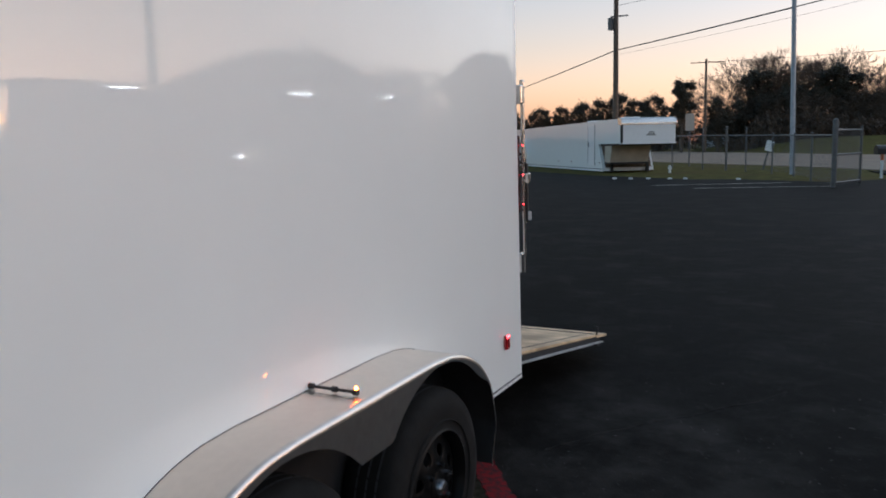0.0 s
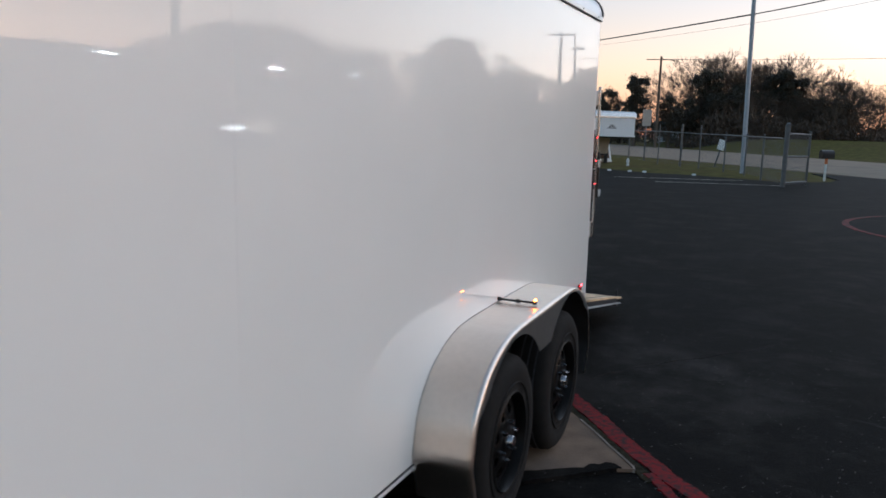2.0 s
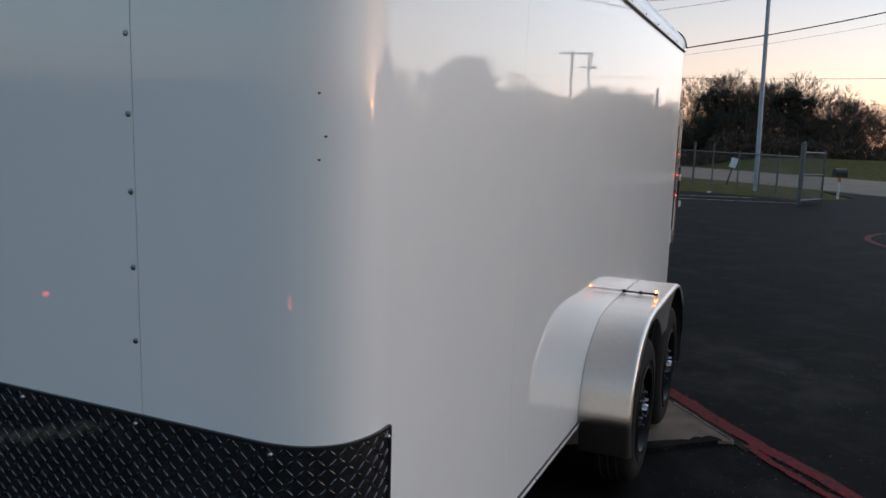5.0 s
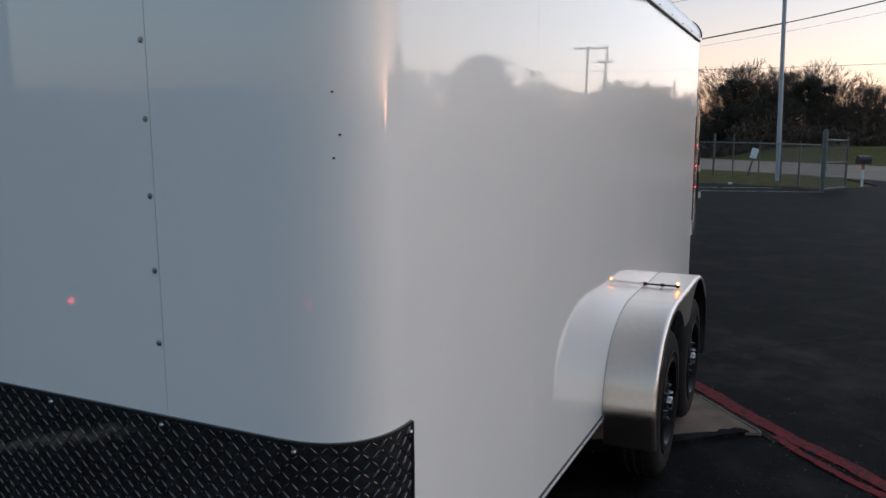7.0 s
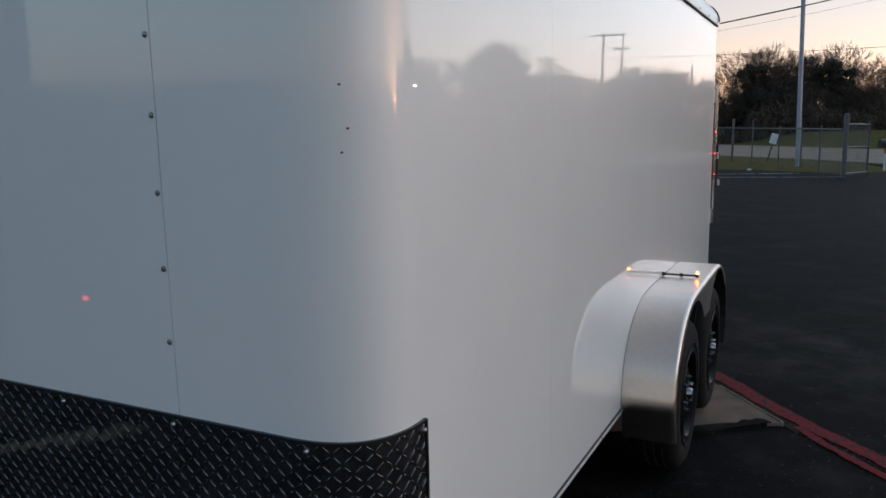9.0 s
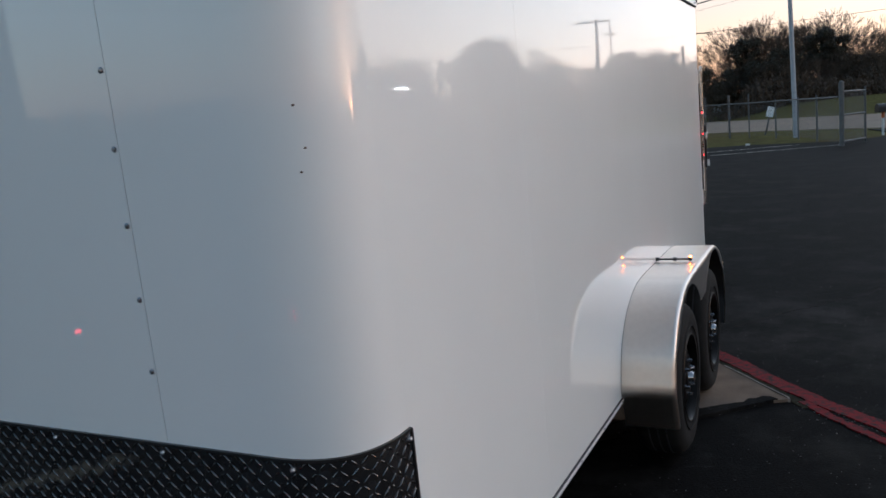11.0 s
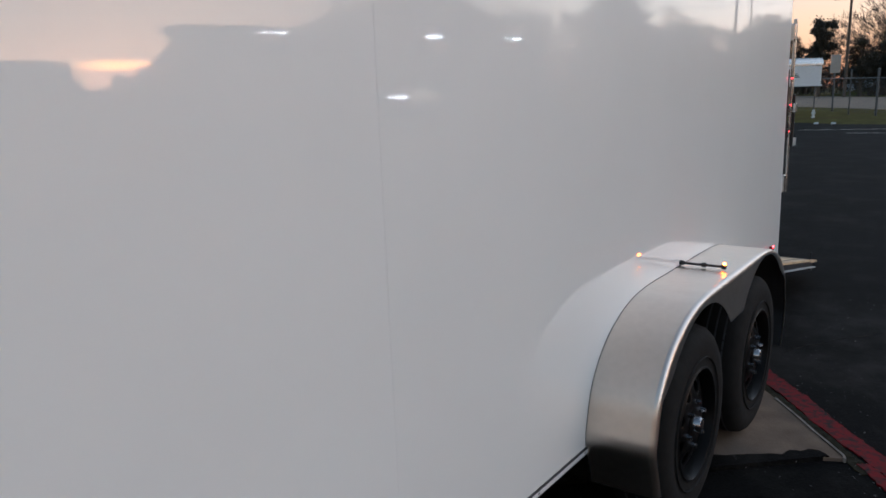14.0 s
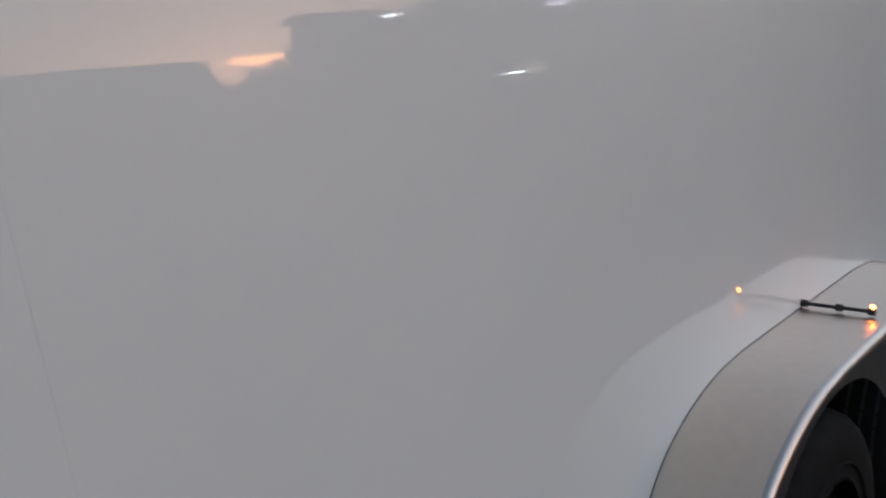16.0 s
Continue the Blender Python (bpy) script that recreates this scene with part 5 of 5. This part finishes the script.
brush("thicket", [by_angle(a, 137) for a in (-5.0, -3, 0, 2.5, 5.0)], 6.6, 10.0, 16000, "dark winter thicket under the trees", 4, 0.45, thin=0.25)
brush("far_woods", [by_angle(a, 180) for a in range(-30, -8, 3)], 10.0, 11.0, 20000, "dark far woods along the road", 6, 0.5, LEAF)
brush("far_woods", [by_angle(a, 200) for a in range(5, 30, 3)], 11.5, 11.0, 16000, "dark far woods along the field", 9, 0.5, LEAF)


# ---- east and west of the lot: what the glossy walls mirror ----
EAST = (0.0, -3.2)
for k, az, el, d in ((0, 47, 4.55, 60), (1, 45, 5.49, 58), (0, 42.6, 6.23, 56), (0, 40, 7.17, 55), (1, 37.6, 7.41, 56), (0, 35.2, 7.44, 55), (1, 33, 6.57, 57), (0, 31.3, 5.50, 58), (0, 23, 6.59, 58), (1, 22, 6.90, 57)):
    plant(OAK[k], az, el, d, EAST)
for k, az, el, d in ((0, 51, 5.88, 58), (1, 44, 5.91, 60), (2, 38.6, 7.79, 58), (1, 34, 7.46, 60), (0, 29.6, 6.42, 58), (1, 28.5, 6.83, 57), (2, 22.8, 7.29, 60), (0, 19.2, 5.52, 62), (1, 17.6, 5.13, 64), (2, 12.6, 5.07, 150), (0, 10.6, 4.98, 150)):
    plant(BIG[k], az, el, d, EAST)


def spire(seed, height, width):
    """A narrow conifer: a cone of many short drooping blades round a trunk."""
    rnd = random.Random(seed)
    t = thing("conifer", None, "dark narrow pointed conifer", "tree", "roadside trees")
    vs, fs = [], []
    tube(vs, fs, Vector((0, 0, -0.1)), Vector((0, 0, height)), 0.12, 0.02, 8)
    raw_part("trunk", vs, fs, BARK, t)
    verts, faces = [], []
    for k in range(6000):
        f = rnd.random() ** 0.75
        z = height * (0.06 + 0.94 * (1 - f))
        r = width * 0.5 * f * (0.8 + 0.35 * math.sin(z * 5.0 + seed)) * rnd.uniform(0.3, 1.05)
        a = rnd.uniform(0, 2 * math.pi)
        p = Vector((r * math.cos(a), r * math.sin(a), z))
        u = Vector((math.cos(a), math.sin(a), rnd.uniform(-0.5, 0.2))).normalized()
        v = u.cross(Vector((rnd.gauss(0, 1), rnd.gauss(0, 1), rnd.gauss(0, 1)))).normalized()
        s = 0.2 * rnd.uniform(0.5, 1.2)
        i = len(verts)
        verts += [tuple(p - u * s), tuple(p + v * s * 0.4), tuple(p + u * s), tuple(p - v * s * 0.4)]
        faces.append((i, i + 1, i + 2, i + 3))
    raw_part("crown", verts, faces, LEAF, t)
    return t


BROWN = [leaf_tree("brown_tree", 51, 7.0, 6.0, "winter tree with thin dry brown foliage", 0.5, 0.1, 9000, 0.07, BRUSH), leaf_tree("brown_tree", 57, 7.0, 5.2, "winter tree with thin dry brown foliage", 0.6, 0.12, 9000, 0.07, BRUSH)]
for k, az, el, d in ((1, -5.6, 3.02, 144), (0, -3.7, 3.02, 141), (0, -2, 3.44, 141), (1, -0.3, 3.11, 142), (1, 1, 3.11, 142), (0, 2.1, 3.36, 142), (1, 3.2, 3.19, 139), (0, 4.3, 2.86, 141)):
    plant(BROWN[k], az, el, d)
for k, az, el, d in ((0, 28.9, 5.83, 59), (0, 19.4, 4.72, 66), (1, 17.8, 4.83, 66), (0, 16.2, 4.74, 67), (1, 14.4, 4.26, 150), (0, 12.9, 4.66, 150), (1, 11.6, 4.77, 152), (0, 10.2, 4.68, 154)):
    plant(BROWN[k], az, el, d, EAST)
OAK.append(spire(3, 7.0, 0.3))
for k, az, el, d in ((0, 54.6, 3.6, 62), (1, 56.6, 2.5, 62), (0, 58.2, 1.9, 62), (1, 62.0, 2.7, 52), (0, 64.5, 2.6, 52)):
    plant(OAK[k], az, el, d, EAST)
plant(OAK[3], 8.5, 4.75, 154, EAST)
plant(OAK[3], 9.2, 4.4, 154, EAST)
# Unseen trees and hedge, invented to fill the skyline in the corner's reflection.
for k, az, el, d in ((0, 78, 4.29, 60), (1, 82, 4.59, 58), (0, 87, 3.87, 56), (1, 92, 4.55, 58), (1, 97, 4.03, 56), (0, 102, 4.11, 56), (1, 109, 3.54, 58)):
    plant(OAK[k], az, el, d, EAST)
brush("hedge_row", [by_angle(a, 62, EAST) for a in range(74, 118, 5)], 4.4, 6.0, 22000, "dark hedge and scrub along the road", 24, 0.28, LEAF)
brush("hedge_row", [by_angle(a, 70, EAST) for a in range(16, 55, 4)], 4.2, 6.0, 30000, "dark hedge and scrub along the road", 14, 0.28, LEAF)
brush("hedge_row", [by_angle(a, 110, EAST) for a in (52, 57, 63)], 5.2, 6.0, 5000, "dark low hedge under the sunset", 15, 0.28, LEAF)
brush("far_woods", [by_angle(a, 150) for a in range(48, 330, 6)], 4.5, 8.0, 16000, "dark low woods on the skyline", 17, 0.9, LEAF)


def shed(name, at, turn, size, ridge, wall, label, lamps=()):
    s = thing(name, pose(*at, 0, 0, 0, turn), label, "building")
    L, W, H = size
    part("wall", box(B(), (-L / 2, -W / 2, -0.2), (L / 2, W / 2, H)), wall, s)
    part("roof", slab(B(), [(-W / 2 - 0.4, H), (0, H + ridge), (W / 2 + 0.4, H), (0, H + ridge + 0.12), ][:2] + [(W / 2 + 0.4, H), (W / 2 + 0.4, H + 0.1), (0, H + ridge + 0.12), (-W / 2 - 0.4, H + 0.1)], "x", -L / 2 - 0.4, L / 2 + 0.4), ROOF_DARK, s)
    n = int(L / 4)
    for i in range(n):
        x = -L / 2 + (i + 0.5) * L / n
        w = part("window", box(B(), (x - 0.6, -W / 2 - 0.02, 1.0), (x + 0.6, -W / 2 + 0.02, 2.0)), GLASS_DARK, s)
        part("sill", box(B(), (x - 0.68, -W / 2 - 0.08, 0.93), (x + 0.68, -W / 2 - 0.01, 1.0)), CURB_WHITE, w)
    for x, z in lamps:
        lm = part("wall_lamp", box(B(), (x - 0.65, -W / 2 - 0.12, z), (x + 0.65, -W / 2, z + 0.10)), BLACK_PLASTIC, s)
        part("lamp_lens", ball(B(), (x, -W / 2 - 0.121, z + 0.045), 0.58, 16, (1, 0.02, 0.028)), LAMP_WHITE, lm, "lit white lamp lens", smooth=60)
    return s


shed("roadside_building", (21.29, 22.06), -70, (17.4, 2.6, 4.12), 0.05, METAL_WALL, "long low metal building with lit wall lamps", ((5.45, 3.98), (-2.0, 4.0), (-6.65, 4.0)))
shed("metal_building", by_angle(69.0, 58, EAST), -69.0, (12.4, 9, 3.95), 0.35, METAL_WALL, "low metal building against the sunset")
WEST = (-0.35, NOSE)
shed("metal_building", by_angle(-140.3, 36, WEST), -140.3 + 180, (4.3, 6, 2.6), 0.1, METAL_WALL, "low flat-roofed blue-grey metal building")
shed("metal_building", by_angle(-102.6, 16), -102.6 + 180, (9, 6, 4.5), 0.3, METAL_WALL, "tall blue-grey metal building")
for k, az, el, d in ((0, -126.5, 2.07, 60), (1, -128.4, 2.43, 58), (0, -130, 2.10, 60), (1, -132.6, 2.15, 58), (0, -134.6, 1.92, 60), (1, -136.4, 1.99, 58)):
    plant(OAK[k], az, el, d, WEST)

def board_fence():
    f = thing("board_fence", None, "low weathered grey board fence beyond the field", "fence")
    ends = [by_angle(a, 150) for a in (5.2, 6.6, 8.0, 9.4, 10.8, 12.2)]
    for p, q in zip(ends, ends[1:]):
        p, q = Vector((*p, 2.2)), Vector((*q, 2.2))
        m = Matrix.Translation((p + q) / 2) @ (q - p).to_track_quat("X", "Z").to_matrix().to_4x4()
        panel = part("panel", box(B(), (-(q - p).length / 2, -0.03, -2.25), ((q - p).length / 2, 0.03, 2.0)), POLE_WOOD, f)
        panel.matrix_basis = m
        part("post", box(B(), (p.x - 0.07, p.y - 0.07, -0.1), (p.x + 0.07, p.y + 0.07, 4.3)), POLE_WOOD, f)


board_fence()
shed("far_house", by_angle(-6.6, 160), 8, (9, 6, 3.2), 1.6, HOUSE_WALL, "small pale house among bare trees")
pole("utility_pole", (9.1, 6.15), 9.5, 0.085, POLE_WOOD, "tall wooden utility pole with a crossarm", arm=(9.2, 0.6, -42))
pole("utility_pole", by_angle(14.5, 62, EAST), 9.7, 0.16, POLE_WOOD, "wooden utility pole with crossarm", arm=(9.5, 1.2, -14.5))
pole("utility_pole", by_angle(13.4, 62, EAST), 9.6, 0.10, POLE_WOOD, "thin wooden utility pole with a short crossarm", arm=(8.4, 0.5, -14.5))
far_lamp = pole("street_lamp", by_angle(36.2, 52, EAST), 9.05, 0.11, POLE_GREY, "grey street lamp post above the trees", category="street lamp")
part("lamp_head", ball(B(), (0, 0, 9.15), 0.35, 12, (1, 1, 0.6)), GALV, far_lamp, "rounded grey lamp head", smooth=50)


# Unseen source added for a mirrored white streak; its post is invented.
def yard_lamp():
    y = thing("yard_lamp", pose(12.3, 11.8, 0, 0, 0, -39), "added low post with a lit white lens, source of a mirrored streak", "lamp")
    part("post", rod(B(), (0, 0, 0), (0, 0, 1.45), 0.04, 0.04, 10), STEEL_BLACK, y)
    head = part("lamp_head", box(B(), (-0.34, -0.05, 1.45), (0.34, 0.05, 1.55), 0.01), BLACK_PLASTIC, y)
    part("lamp_lens", ball(B(), (0, -0.052, 1.5), 0.36, 16, (1, 0.02, 0.026)), LAMP_WHITE, head, "lit white lens", smooth=60)


yard_lamp()


# Added glowing panel for a warm patch mirrored in the wall; posts invented.
def notice_board():
    n = thing("notice_board", pose(8.2, 7.5, 0, 0, 0, -52), "added glowing cream panel on two short posts, out of view", "sign")
    for x in (-0.15, 0.15):
        part("post", box(B(), (x - 0.025, -0.03, -0.1), (x + 0.025, 0.03, 1.63)), STEEL_BLACK, n)
    part("panel", box(B(), (-0.2, -0.045, 1.45), (0.2, -0.031, 1.68), 0.004), WARM_GLOW, n, "plain lit cream panel")


notice_board()
